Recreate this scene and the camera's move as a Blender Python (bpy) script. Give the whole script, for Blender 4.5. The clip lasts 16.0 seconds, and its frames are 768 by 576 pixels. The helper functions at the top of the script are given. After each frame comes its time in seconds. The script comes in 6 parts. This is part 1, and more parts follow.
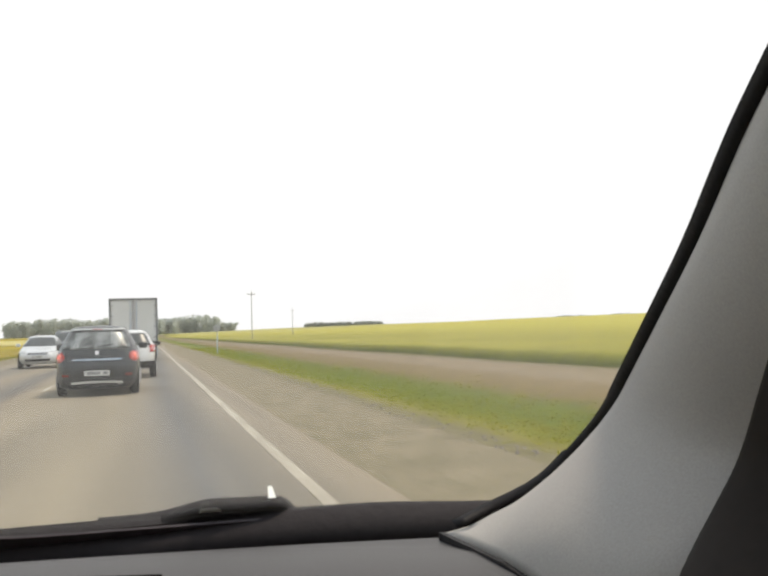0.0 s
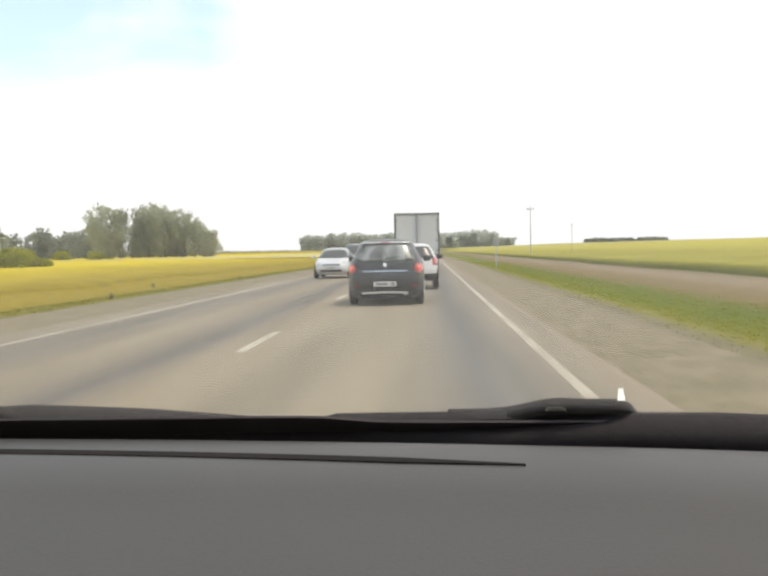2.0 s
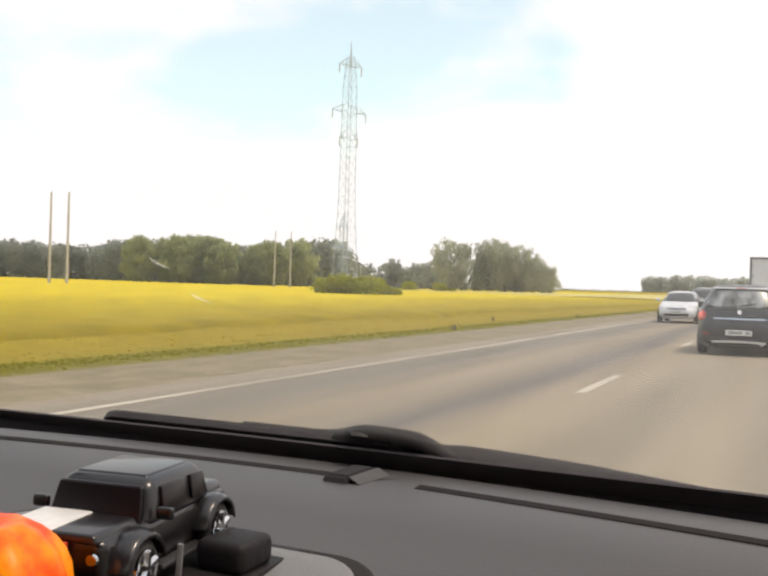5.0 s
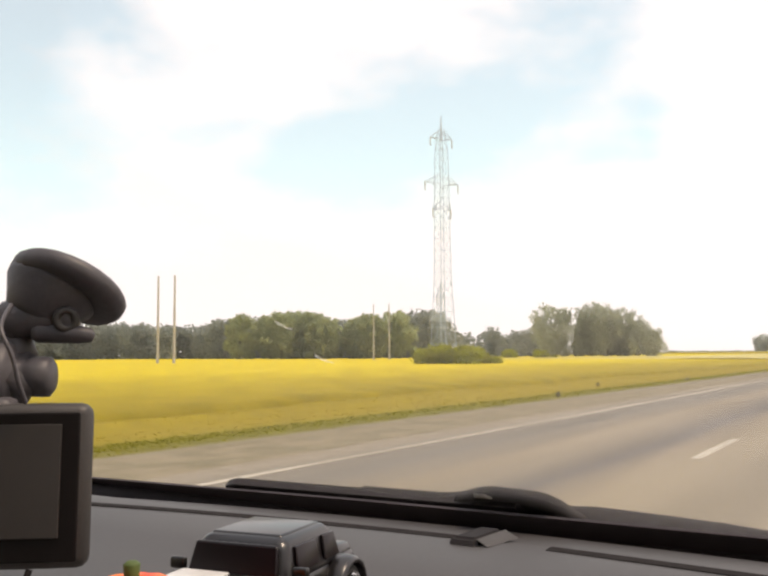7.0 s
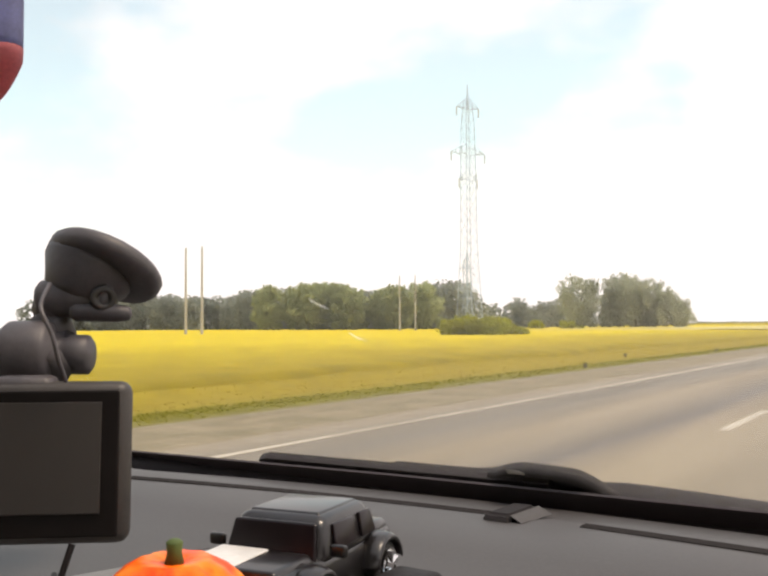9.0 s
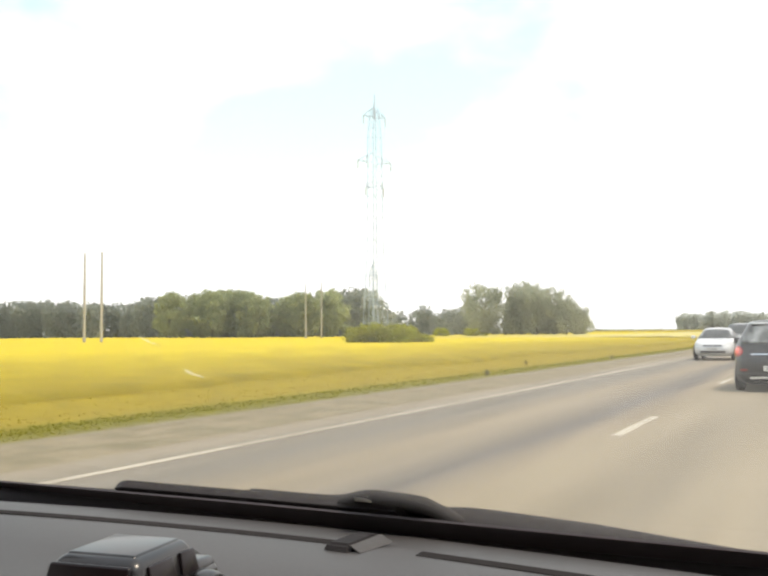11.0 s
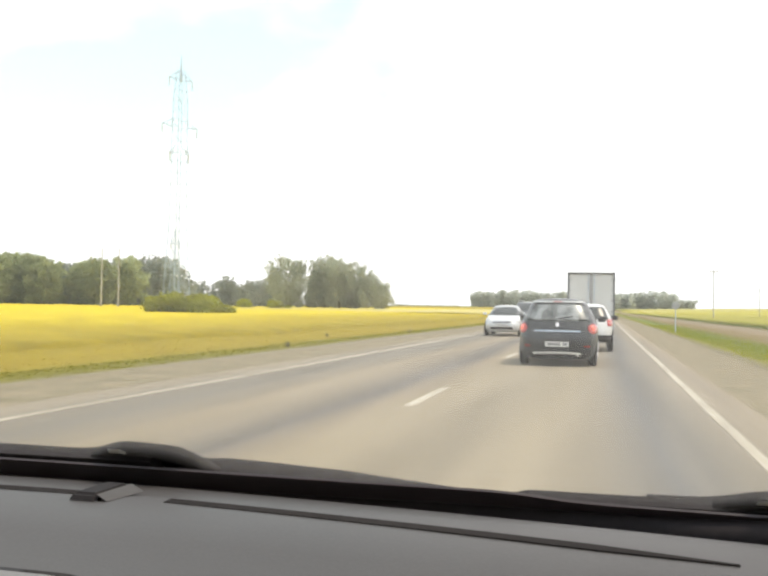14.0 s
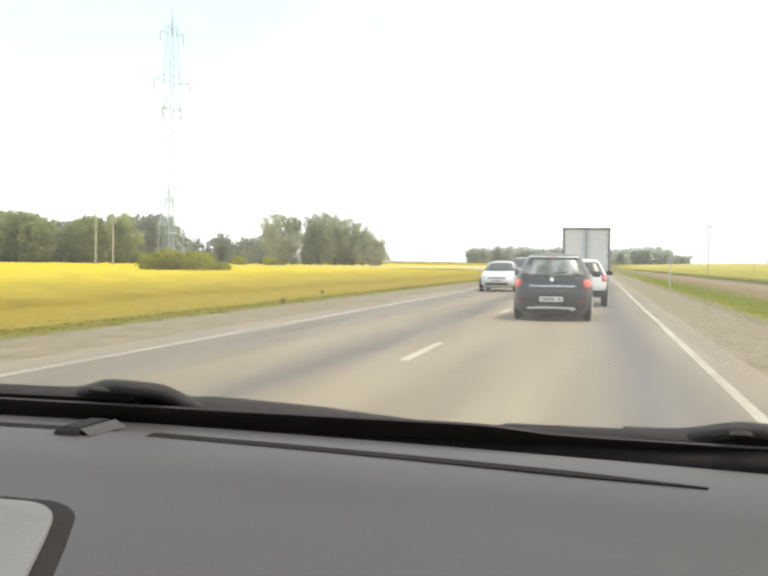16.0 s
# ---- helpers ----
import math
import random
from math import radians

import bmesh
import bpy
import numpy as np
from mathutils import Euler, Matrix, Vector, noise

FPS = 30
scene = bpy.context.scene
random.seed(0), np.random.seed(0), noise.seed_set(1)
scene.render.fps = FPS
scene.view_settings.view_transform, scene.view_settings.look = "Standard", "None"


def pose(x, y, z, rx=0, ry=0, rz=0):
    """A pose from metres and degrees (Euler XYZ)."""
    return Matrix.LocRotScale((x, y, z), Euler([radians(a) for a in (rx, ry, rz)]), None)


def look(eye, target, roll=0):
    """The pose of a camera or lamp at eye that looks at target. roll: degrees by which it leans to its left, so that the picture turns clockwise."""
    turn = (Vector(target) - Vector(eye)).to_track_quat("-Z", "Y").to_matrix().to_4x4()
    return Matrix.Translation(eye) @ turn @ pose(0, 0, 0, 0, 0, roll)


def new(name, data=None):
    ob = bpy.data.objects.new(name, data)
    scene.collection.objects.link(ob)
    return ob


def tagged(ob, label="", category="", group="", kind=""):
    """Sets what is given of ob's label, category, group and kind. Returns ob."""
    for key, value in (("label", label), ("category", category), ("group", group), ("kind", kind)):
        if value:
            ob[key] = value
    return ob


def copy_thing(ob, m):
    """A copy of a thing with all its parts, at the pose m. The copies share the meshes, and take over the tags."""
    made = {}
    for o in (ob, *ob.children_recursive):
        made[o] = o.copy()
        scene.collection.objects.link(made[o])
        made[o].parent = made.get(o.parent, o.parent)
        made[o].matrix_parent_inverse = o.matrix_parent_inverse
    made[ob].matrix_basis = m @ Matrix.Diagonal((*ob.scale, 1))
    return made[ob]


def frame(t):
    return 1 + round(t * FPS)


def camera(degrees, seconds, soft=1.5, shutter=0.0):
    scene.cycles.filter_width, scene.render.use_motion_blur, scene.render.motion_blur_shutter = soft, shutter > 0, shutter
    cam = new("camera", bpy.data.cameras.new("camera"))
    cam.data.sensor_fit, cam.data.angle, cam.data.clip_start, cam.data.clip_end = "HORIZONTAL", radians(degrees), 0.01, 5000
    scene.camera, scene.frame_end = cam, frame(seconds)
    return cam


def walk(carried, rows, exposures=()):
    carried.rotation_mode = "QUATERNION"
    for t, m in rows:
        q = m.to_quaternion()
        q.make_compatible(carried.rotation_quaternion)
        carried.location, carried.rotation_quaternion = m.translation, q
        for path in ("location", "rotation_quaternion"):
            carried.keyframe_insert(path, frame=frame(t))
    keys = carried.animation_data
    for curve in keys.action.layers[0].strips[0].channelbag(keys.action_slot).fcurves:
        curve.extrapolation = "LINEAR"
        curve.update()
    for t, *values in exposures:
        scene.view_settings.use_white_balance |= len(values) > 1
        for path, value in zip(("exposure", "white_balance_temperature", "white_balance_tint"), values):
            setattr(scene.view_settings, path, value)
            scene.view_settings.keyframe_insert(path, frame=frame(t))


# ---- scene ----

def aim(x, y, z, yaw, pitch, roll):
    """Camera pose: yaw to the left, pitch up, roll, in degrees."""
    a, b = radians(yaw), radians(pitch)
    return look((x, y, z), (x - math.sin(a) * math.cos(b), y + math.cos(a) * math.cos(b), z + math.sin(b)), roll)


# the seat of the passenger of a car that follows other traffic; x to the right, y ahead
cam = camera(47.06, 16.0, soft=2.5)
PATH = [
    (0, aim(0.090, 0.009, 1.271, -15.05, 2.69, -1.72)),
    (0.5, aim(0.087, -0.001, 1.270, -12.90, 0.80, -0.47)),
    (1, aim(0.070, 0.002, 1.273, -9.44, 1.54, -0.49)),
    (1.5, aim(0.046, 0.004, 1.271, -3.49, 0.74, -0.11)),
    (2, aim(0.034, 0.014, 1.262, 2.99, -2.39, -1.12)),
    (2.5, aim(0.002, 0.008, 1.279, 8.27, -0.11, 0.09)),
    (3, aim(-0.001, 0.017, 1.278, 10.95, -1.56, -0.49)),
    (3.5, aim(-0.015, 0.006, 1.277, 15.03, -1.94, 0.59)),
    (4, aim(-0.025, 0.009, 1.292, 17.82, 0.34, 0.92)),
    (4.5, aim(-0.038, 0.010, 1.278, 20.29, -1.11, 1.50)),
    (5, aim(-0.060, 0.003, 1.277, 24.63, -0.11, 1.71)),
    (5.2, aim(-0.062, 0.003, 1.277, 25.50, 0.00, 1.70)),
    (7.3, aim(-0.078, -0.004, 1.266, 31.70, 4.50, 0.00)),
    (7.5, aim(-0.080, -0.005, 1.266, 32.01, 3.07, -0.00)),
    (8, aim(-0.085, -0.005, 1.269, 31.96, 2.47, 0.17)),
    (8.2, aim(-0.084, -0.005, 1.269, 32.30, 2.35, 0.10)),
    (10.3, aim(-0.062, 0.000, 1.282, 32.50, 2.75, -0.90)),
    (10.5, aim(-0.047, 0.004, 1.284, 29.87, 2.72, -0.83)),
    (11, aim(-0.030, 0.011, 1.292, 26.67, 2.97, -0.40)),
    (11.5, aim(-0.025, 0.004, 1.287, 22.71, 2.75, 0.13)),
    (12, aim(-0.014, 0.009, 1.287, 19.68, 2.42, 0.29)),
    (12.5, aim(0.003, 0.012, 1.284, 17.73, 2.48, -0.03)),
    (13, aim(0.002, 0.009, 1.288, 16.25, 1.95, 1.41)),
    (13.5, aim(0.013, 0.010, 1.282, 14.25, 2.00, 1.20)),
    (14, aim(0.011, 0.011, 1.275, 13.99, 1.24, 0.99)),
    (14.5, aim(0.006, 0.001, 1.265, 18.31, -0.40, 0.39)),
    (15, aim(0.003, 0.002, 1.256, 19.90, -1.04, 0.50)),
    (15.5, aim(0.011, 0.004, 1.260, 17.47, -1.27, 0.60)),
    (16, aim(0.025, 0.011, 1.258, 13.65, -1.57, 0.71)),
]
walk(cam, PATH, exposures=[(0, -0.02, 6400, 10), (3, 0.03, 6440, 11), (5, 0.02, 6620, 15), (8, 0.05, 7000, 19), (10.5, 0.3, 6530, 11), (13.2, 0.36, 6470, 10), (16, 0.38, 6400, 9)])

# ---- sky and sun ----
SUN_AZ, SUN_EL = radians(80), radians(64)
world = bpy.data.worlds.new("world")
scene.world = world
world.use_nodes = True
wt = world.node_tree
bg = wt.nodes["Background"]
sky = wt.nodes.new("ShaderNodeTexSky")
sky.sky_type, sky.sun_disc = "NISHITA", False
sky.sun_elevation, sky.sun_rotation = SUN_EL, SUN_AZ
sky.air_density, sky.dust_density = 1.0, 0.3
wco = wt.nodes.new("ShaderNodeTexCoord")
wmap = wt.nodes.new("ShaderNodeMapping")
wmap.inputs["Scale"].default_value = (1.0, 1.0, 2.2)
wno = wt.nodes.new("ShaderNodeTexNoise")
wno.inputs["Scale"].default_value, wno.inputs["Detail"].default_value = 2.6, 6.0
wno.inputs["Roughness"].default_value = 0.55
wra = wt.nodes.new("ShaderNodeValToRGB")
wra.color_ramp.elements[0].position, wra.color_ramp.elements[1].position = 0.45, 0.60
wra.color_ramp.elements[0].color, wra.color_ramp.elements[1].color = (0.33, 0.33, 0.33, 1), (1, 1, 1, 1)
wmx = wt.nodes.new("ShaderNodeMix")
wmx.data_type = "RGBA"
wmx.inputs["B"].default_value = (10.95, 10.8, 10.6, 1)
wt.links.new(wco.outputs["Generated"], wmap.inputs["Vector"])
wt.links.new(wmap.outputs["Vector"], wno.inputs["Vector"])
wse, wha, wad = wt.nodes.new("ShaderNodeSeparateXYZ"), wt.nodes.new("ShaderNodeMapRange"), wt.nodes.new("ShaderNodeMath")
wha.inputs["From Max"].default_value, wha.inputs["To Min"].default_value, wha.inputs["To Max"].default_value = 0.22, 0.30, 0.0
wt.links.new(wco.outputs["Generated"], wse.inputs["Vector"])
wt.links.new(wse.outputs["Z"], wha.inputs["Value"])
wt.links.new(wha.outputs["Result"], wad.inputs[0])
wcl, wto, wmu, wa2 = wt.nodes.new("ShaderNodeMapRange"), wt.nodes.new("ShaderNodeMapRange"), wt.nodes.new("ShaderNodeMath"), wt.nodes.new("ShaderNodeMath")
for node, lo, hi, a, b in ((wcl, -0.24, -0.06, 0.0, 0.3), (wto, 0.35, 0.6, 1.0, 0.0)):
    node.inputs["From Min"].default_value, node.inputs["From Max"].default_value, node.inputs["To Min"].default_value, node.inputs["To Max"].default_value = lo, hi, a, b
wmu.operation = "MULTIPLY"
wt.links.new(wse.outputs["X"], wcl.inputs["Value"])
wt.links.new(wse.outputs["Z"], wto.inputs["Value"])
wt.links.new(wcl.outputs["Result"], wmu.inputs[0])
wt.links.new(wto.outputs["Result"], wmu.inputs[1])
wt.links.new(wno.outputs["Fac"], wa2.inputs[0])
wt.links.new(wmu.outputs[0], wa2.inputs[1])
wt.links.new(wa2.outputs[0], wad.inputs[1])
wt.links.new(wad.outputs[0], wra.inputs["Fac"])
wt.links.new(wra.outputs["Color"], wmx.inputs["Factor"])
wbr = wt.nodes.new("ShaderNodeMix")
wbr.data_type, wbr.blend_type = "RGBA", "MULTIPLY"
wbr.inputs["Factor"].default_value, wbr.inputs["B"].default_value = 1.0, (2.55, 2.75, 2.0, 1)
wt.links.new(sky.outputs["Color"], wbr.inputs["A"])
wt.links.new(wbr.outputs["Result"], wmx.inputs["A"])
wt.links.new(wmx.outputs["Result"], bg.inputs["Color"])
bg.inputs["Strength"].default_value = 0.1

sun = new("sun", bpy.data.lights.new("sun", "SUN"))
sun.data.energy, sun.data.angle, sun.data.color = 2.5, radians(12.0), (1.0, 0.85, 0.66)
sun.matrix_world = look((60 * math.sin(SUN_AZ), 60 * math.cos(SUN_AZ), 60 * math.tan(SUN_EL)), (0, 0, 0))

# ---- materials ----


def material(name, c, c2=None, rough=0.6, metal=0.0, scale=4.0, fine=60.0, bump=0.0, stretch=(1, 1, 1), coat=0.0, spec=0.5, island=0.0, obj=0.0, amount=1.0, leafy=0.0):
    """Procedural surface: two tones mixed by a coarse noise, a fine grain, bump; colour varied per leaf or per object."""
    m = bpy.data.materials.new(name)
    m.use_nodes = True
    t = m.node_tree
    n, li = t.nodes, t.links
    b = n["Principled BSDF"]
    c2 = c2 or tuple(v * 0.75 for v in c)
    co, mp = n.new("ShaderNodeTexCoord"), n.new("ShaderNodeMapping")
    mp.inputs["Scale"].default_value = stretch
    li.new(co.outputs["Object"], mp.inputs["Vector"])
    big, small = n.new("ShaderNodeTexNoise"), n.new("ShaderNodeTexNoise")
    big.inputs["Scale"].default_value, big.inputs["Detail"].default_value = scale, 5
    small.inputs["Scale"].default_value, small.inputs["Detail"].default_value = fine, 3
    li.new(mp.outputs["Vector"], big.inputs["Vector"])
    li.new(mp.outputs["Vector"], small.inputs["Vector"])
    ramp = n.new("ShaderNodeMapRange")
    ramp.inputs["From Min"].default_value, ramp.inputs["From Max"].default_value = 0.35, 0.65
    ramp.inputs["To Max"].default_value = amount
    li.new(big.outputs["Fac"], ramp.inputs["Value"])
    mx = n.new("ShaderNodeMix")
    mx.data_type = "RGBA"
    mx.inputs["A"].default_value, mx.inputs["B"].default_value = (*c, 1), (*c2, 1)
    li.new(ramp.outputs["Result"], mx.inputs["Factor"])
    grain = n.new("ShaderNodeMapRange")
    grain.inputs["To Min"].default_value, grain.inputs["To Max"].default_value = 0.82, 1.18
    li.new(small.outputs["Fac"], grain.inputs["Value"])
    last = grain.outputs["Result"]
    for on, src in ((island, "ShaderNodeNewGeometry"), (obj, "ShaderNodeObjectInfo")):
        if on:
            g, r2, mu = n.new(src), n.new("ShaderNodeMapRange"), n.new("ShaderNodeMath")
            mu.operation = "MULTIPLY"
            r2.inputs["To Min"].default_value, r2.inputs["To Max"].default_value = 1 - on, 1 + on
            li.new(g.outputs["Random Per Island" if on is island and src.endswith("Geometry") else "Random"], r2.inputs["Value"])
            li.new(r2.outputs["Result"], mu.inputs[0])
            li.new(last, mu.inputs[1])
            last = mu.outputs[0]
    hsv = n.new("ShaderNodeHueSaturation")
    li.new(mx.outputs["Result"], hsv.inputs["Color"])
    li.new(last, hsv.inputs["Value"])
    li.new(hsv.outputs["Color"], b.inputs["Base Color"])
    b.inputs["Roughness"].default_value, b.inputs["Metallic"].default_value = rough, metal
    b.inputs["Coat Weight"].default_value, b.inputs["Specular IOR Level"].default_value = coat, spec
    b.inputs["Coat Roughness"].default_value = 0.06
    if bump:
        bp = n.new("ShaderNodeBump")
        bp.inputs["Strength"].default_value, bp.inputs["Distance"].default_value = bump, 0.01
        li.new(small.outputs["Fac"], bp.inputs["Height"])
        li.new(bp.outputs["Normal"], b.inputs["Normal"])
    if leafy:
        tl, mix = n.new("ShaderNodeBsdfTranslucent"), n.new("ShaderNodeMixShader")
        mix.inputs["Fac"].default_value = leafy
        li.new(hsv.outputs["Color"], tl.inputs["Color"])
        li.new(b.outputs[0], mix.inputs[1])
        li.new(tl.outputs[0], mix.inputs[2])
        li.new(mix.outputs[0], n["Material Output"].inputs["Surface"])
    return m


def bands(name, stops, rough, wobble=0.6, axis="X", scale=0.25, fine=3.0, stretch=(1, 1, 1), bump=0.5, mottle=0.25, detail=5):
    """Ground cover that changes across the road's line: stops of (metres, colour) along an axis, with an uneven edge."""
    m = bpy.data.materials.new(name)
    m.use_nodes = True
    t = m.node_tree
    n, li = t.nodes, t.links
    b = n["Principled BSDF"]
    co, sep, mp = n.new("ShaderNodeTexCoord"), n.new("ShaderNodeSeparateXYZ"), n.new("ShaderNodeMapping")
    mp.inputs["Scale"].default_value = stretch
    li.new(co.outputs["Object"], sep.inputs["Vector"])
    li.new(co.outputs["Object"], mp.inputs["Vector"])
    big, small = n.new("ShaderNodeTexNoise"), n.new("ShaderNodeTexNoise")
    big.inputs["Scale"].default_value, big.inputs["Detail"].default_value = scale, min(6, detail + 1)
    small.inputs["Scale"].default_value, small.inputs["Detail"].default_value = fine, detail
    li.new(mp.outputs["Vector"], big.inputs["Vector"])
    li.new(mp.outputs["Vector"], small.inputs["Vector"])
    sh = n.new("ShaderNodeMath")
    sh.operation = "MULTIPLY_ADD"
    sh.inputs[1].default_value = wobble * 2
    li.new(big.outputs["Fac"], sh.inputs[0])
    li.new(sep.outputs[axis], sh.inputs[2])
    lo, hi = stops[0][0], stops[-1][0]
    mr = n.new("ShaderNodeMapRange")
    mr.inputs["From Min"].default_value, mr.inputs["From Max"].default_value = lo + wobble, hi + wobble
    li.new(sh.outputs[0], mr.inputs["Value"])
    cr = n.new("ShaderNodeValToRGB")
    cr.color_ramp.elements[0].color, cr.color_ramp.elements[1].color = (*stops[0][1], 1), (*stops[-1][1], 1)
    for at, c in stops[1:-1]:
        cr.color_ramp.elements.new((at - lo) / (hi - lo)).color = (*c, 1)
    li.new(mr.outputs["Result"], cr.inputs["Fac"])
    gr = n.new("ShaderNodeMapRange")
    gr.inputs["To Min"].default_value, gr.inputs["To Max"].default_value = 1 - mottle * 2, 1 + mottle * 2
    li.new(small.outputs["Fac"], gr.inputs["Value"])
    hsv = n.new("ShaderNodeHueSaturation")
    li.new(cr.outputs["Color"], hsv.inputs["Color"])
    li.new(gr.outputs["Result"], hsv.inputs["Value"])
    li.new(hsv.outputs["Color"], b.inputs["Base Color"])
    b.inputs["Roughness"].default_value, b.inputs["Specular IOR Level"].default_value = rough, 0.12
    bp = n.new("ShaderNodeBump")
    bp.inputs["Strength"].default_value, bp.inputs["Distance"].default_value = bump, 0.05
    li.new(small.outputs["Fac"], bp.inputs["Height"])
    li.new(bp.outputs["Normal"], b.inputs["Normal"])
    return m


def clear_glass(name, dust, tint=(1, 1, 1), haze=0.0, veil_ramp=False):
    """A thin pane: clear, slightly mirroring, with a film of dust that scatters light; haze: the share that it only
    spreads a little, a veil put in for distance haze and glare; the last flag weakens film and veil towards one side.
    """
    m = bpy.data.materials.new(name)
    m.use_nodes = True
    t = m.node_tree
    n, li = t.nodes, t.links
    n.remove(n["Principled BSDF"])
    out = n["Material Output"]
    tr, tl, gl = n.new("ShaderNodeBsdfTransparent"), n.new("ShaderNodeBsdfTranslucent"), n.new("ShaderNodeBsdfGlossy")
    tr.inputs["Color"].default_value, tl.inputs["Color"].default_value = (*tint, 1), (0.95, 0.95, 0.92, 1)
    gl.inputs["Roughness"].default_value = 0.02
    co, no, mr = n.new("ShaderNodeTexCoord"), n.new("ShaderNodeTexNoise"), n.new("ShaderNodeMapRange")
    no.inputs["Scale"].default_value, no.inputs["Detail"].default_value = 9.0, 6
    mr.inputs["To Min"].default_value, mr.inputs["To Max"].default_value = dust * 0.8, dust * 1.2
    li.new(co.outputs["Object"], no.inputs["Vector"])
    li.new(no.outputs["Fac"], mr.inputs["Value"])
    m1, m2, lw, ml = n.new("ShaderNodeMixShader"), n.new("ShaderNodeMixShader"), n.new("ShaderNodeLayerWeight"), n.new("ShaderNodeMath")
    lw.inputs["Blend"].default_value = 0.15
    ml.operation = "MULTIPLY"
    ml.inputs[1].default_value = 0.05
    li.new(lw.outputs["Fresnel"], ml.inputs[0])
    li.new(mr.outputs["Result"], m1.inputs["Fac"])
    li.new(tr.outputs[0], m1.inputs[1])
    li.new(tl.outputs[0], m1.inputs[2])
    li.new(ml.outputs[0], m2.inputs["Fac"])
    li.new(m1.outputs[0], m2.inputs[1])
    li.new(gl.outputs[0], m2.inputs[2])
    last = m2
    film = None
    # The veil is weaker on the left, as glare away from the sun.
    if veil_ramp:
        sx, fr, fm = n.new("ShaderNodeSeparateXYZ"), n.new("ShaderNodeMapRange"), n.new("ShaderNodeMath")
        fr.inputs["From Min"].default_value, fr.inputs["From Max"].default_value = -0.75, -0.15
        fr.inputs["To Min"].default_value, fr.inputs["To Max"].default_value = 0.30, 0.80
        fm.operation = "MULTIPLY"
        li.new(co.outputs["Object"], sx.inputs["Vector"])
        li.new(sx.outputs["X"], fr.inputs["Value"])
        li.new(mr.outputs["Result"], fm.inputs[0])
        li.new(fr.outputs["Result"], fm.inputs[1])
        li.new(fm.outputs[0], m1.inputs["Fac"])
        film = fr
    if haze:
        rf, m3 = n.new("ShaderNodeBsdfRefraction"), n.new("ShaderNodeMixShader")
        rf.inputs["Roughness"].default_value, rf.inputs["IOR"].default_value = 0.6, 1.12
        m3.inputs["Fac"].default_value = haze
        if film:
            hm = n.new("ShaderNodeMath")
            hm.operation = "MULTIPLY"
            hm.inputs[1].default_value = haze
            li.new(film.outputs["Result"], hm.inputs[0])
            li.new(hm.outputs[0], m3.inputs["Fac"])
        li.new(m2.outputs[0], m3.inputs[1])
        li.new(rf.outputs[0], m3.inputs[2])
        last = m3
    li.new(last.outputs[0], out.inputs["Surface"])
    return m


def lamp_material(name, c, glow):
    m = material(name, c, rough=0.25, coat=0.6)
    b = m.node_tree.nodes["Principled BSDF"]
    b.inputs["Emission Color"].default_value = (*c, 1)
    b.inputs["Emission Strength"].default_value = glow
    return m


M_ASPHALT = bands("asphalt", [(-7.6, (0.286, 0.246, 0.181)), (-6.5, (0.242, 0.214, 0.169)), (-5.4, (0.187, 0.172, 0.148)), (-4.4, (0.273, 0.235, 0.177)),
                              (-3.9, (0.233, 0.204, 0.161)), (-3.3, (0.155, 0.144, 0.133)), (-2.75, (0.253, 0.218, 0.166)), (-2.4, (0.286, 0.246, 0.181)), (-1.2, (0.246, 0.216, 0.166)), (-0.6, (0.294, 0.255, 0.190)),
                              (-0.05, (0.242, 0.216, 0.174)), (0.5, (0.166, 0.162, 0.156)), (1.05, (0.231, 0.209, 0.174)), (2.0, (0.290, 0.246, 0.183))],
                  0.8, wobble=0.42, scale=0.8, fine=1.6, stretch=(1, 0.06, 1), bump=0.0, mottle=0.17, detail=3)
M_GROUND = bands("soil and grass", [(-45, (0.31, 0.25, 0.015)), (-30, (0.28, 0.22, 0.008)), (-21, (0.24, 0.185, 0.008)), (-17, (0.26, 0.205, 0.008)), (-14, (0.275, 0.212, 0.010)), (-11.8, (0.255, 0.198, 0.013)), (-10.8, (0.195, 0.165, 0.014)), (-10.0, (0.165, 0.150, 0.014)),
                                    (-9.2, (0.185, 0.165, 0.06)), (-8.6, (0.25, 0.20, 0.135)), (0, (0.25, 0.21, 0.15)), (2.6, (0.225, 0.195, 0.130)), (3.4, (0.185, 0.160, 0.095)), (4.2, (0.175, 0.155, 0.080)), (4.7, (0.190, 0.170, 0.030)), (5.2, (0.185, 0.180, 0.010)), (6.2, (0.120, 0.160, 0.006)),
                                    (7.3, (0.110, 0.135, 0.012)), (7.9, (0.185, 0.140, 0.055)), (9.3, (0.200, 0.150, 0.080)), (10.0, (0.240, 0.195, 0.130)), (12.3, (0.215, 0.172, 0.105)), (13.4, (0.10, 0.10, 0.02)), (30, (0.30, 0.28, 0.06)), (45, (0.38, 0.35, 0.11))],
                 0.95, wobble=0.5, scale=0.45, fine=1.6, bump=0.3, mottle=0.20, detail=4)
M_GRAVEL = material("gravel", (0.262, 0.225, 0.155), (0.195, 0.170, 0.112), spec=0.1, rough=0.95, scale=2.6, fine=9, bump=0.8, stretch=(1, 0.45, 1))
M_STONE = material("stone", (0.30, 0.27, 0.22), (0.17, 0.15, 0.12), rough=0.9, scale=9, fine=60, island=0.4)
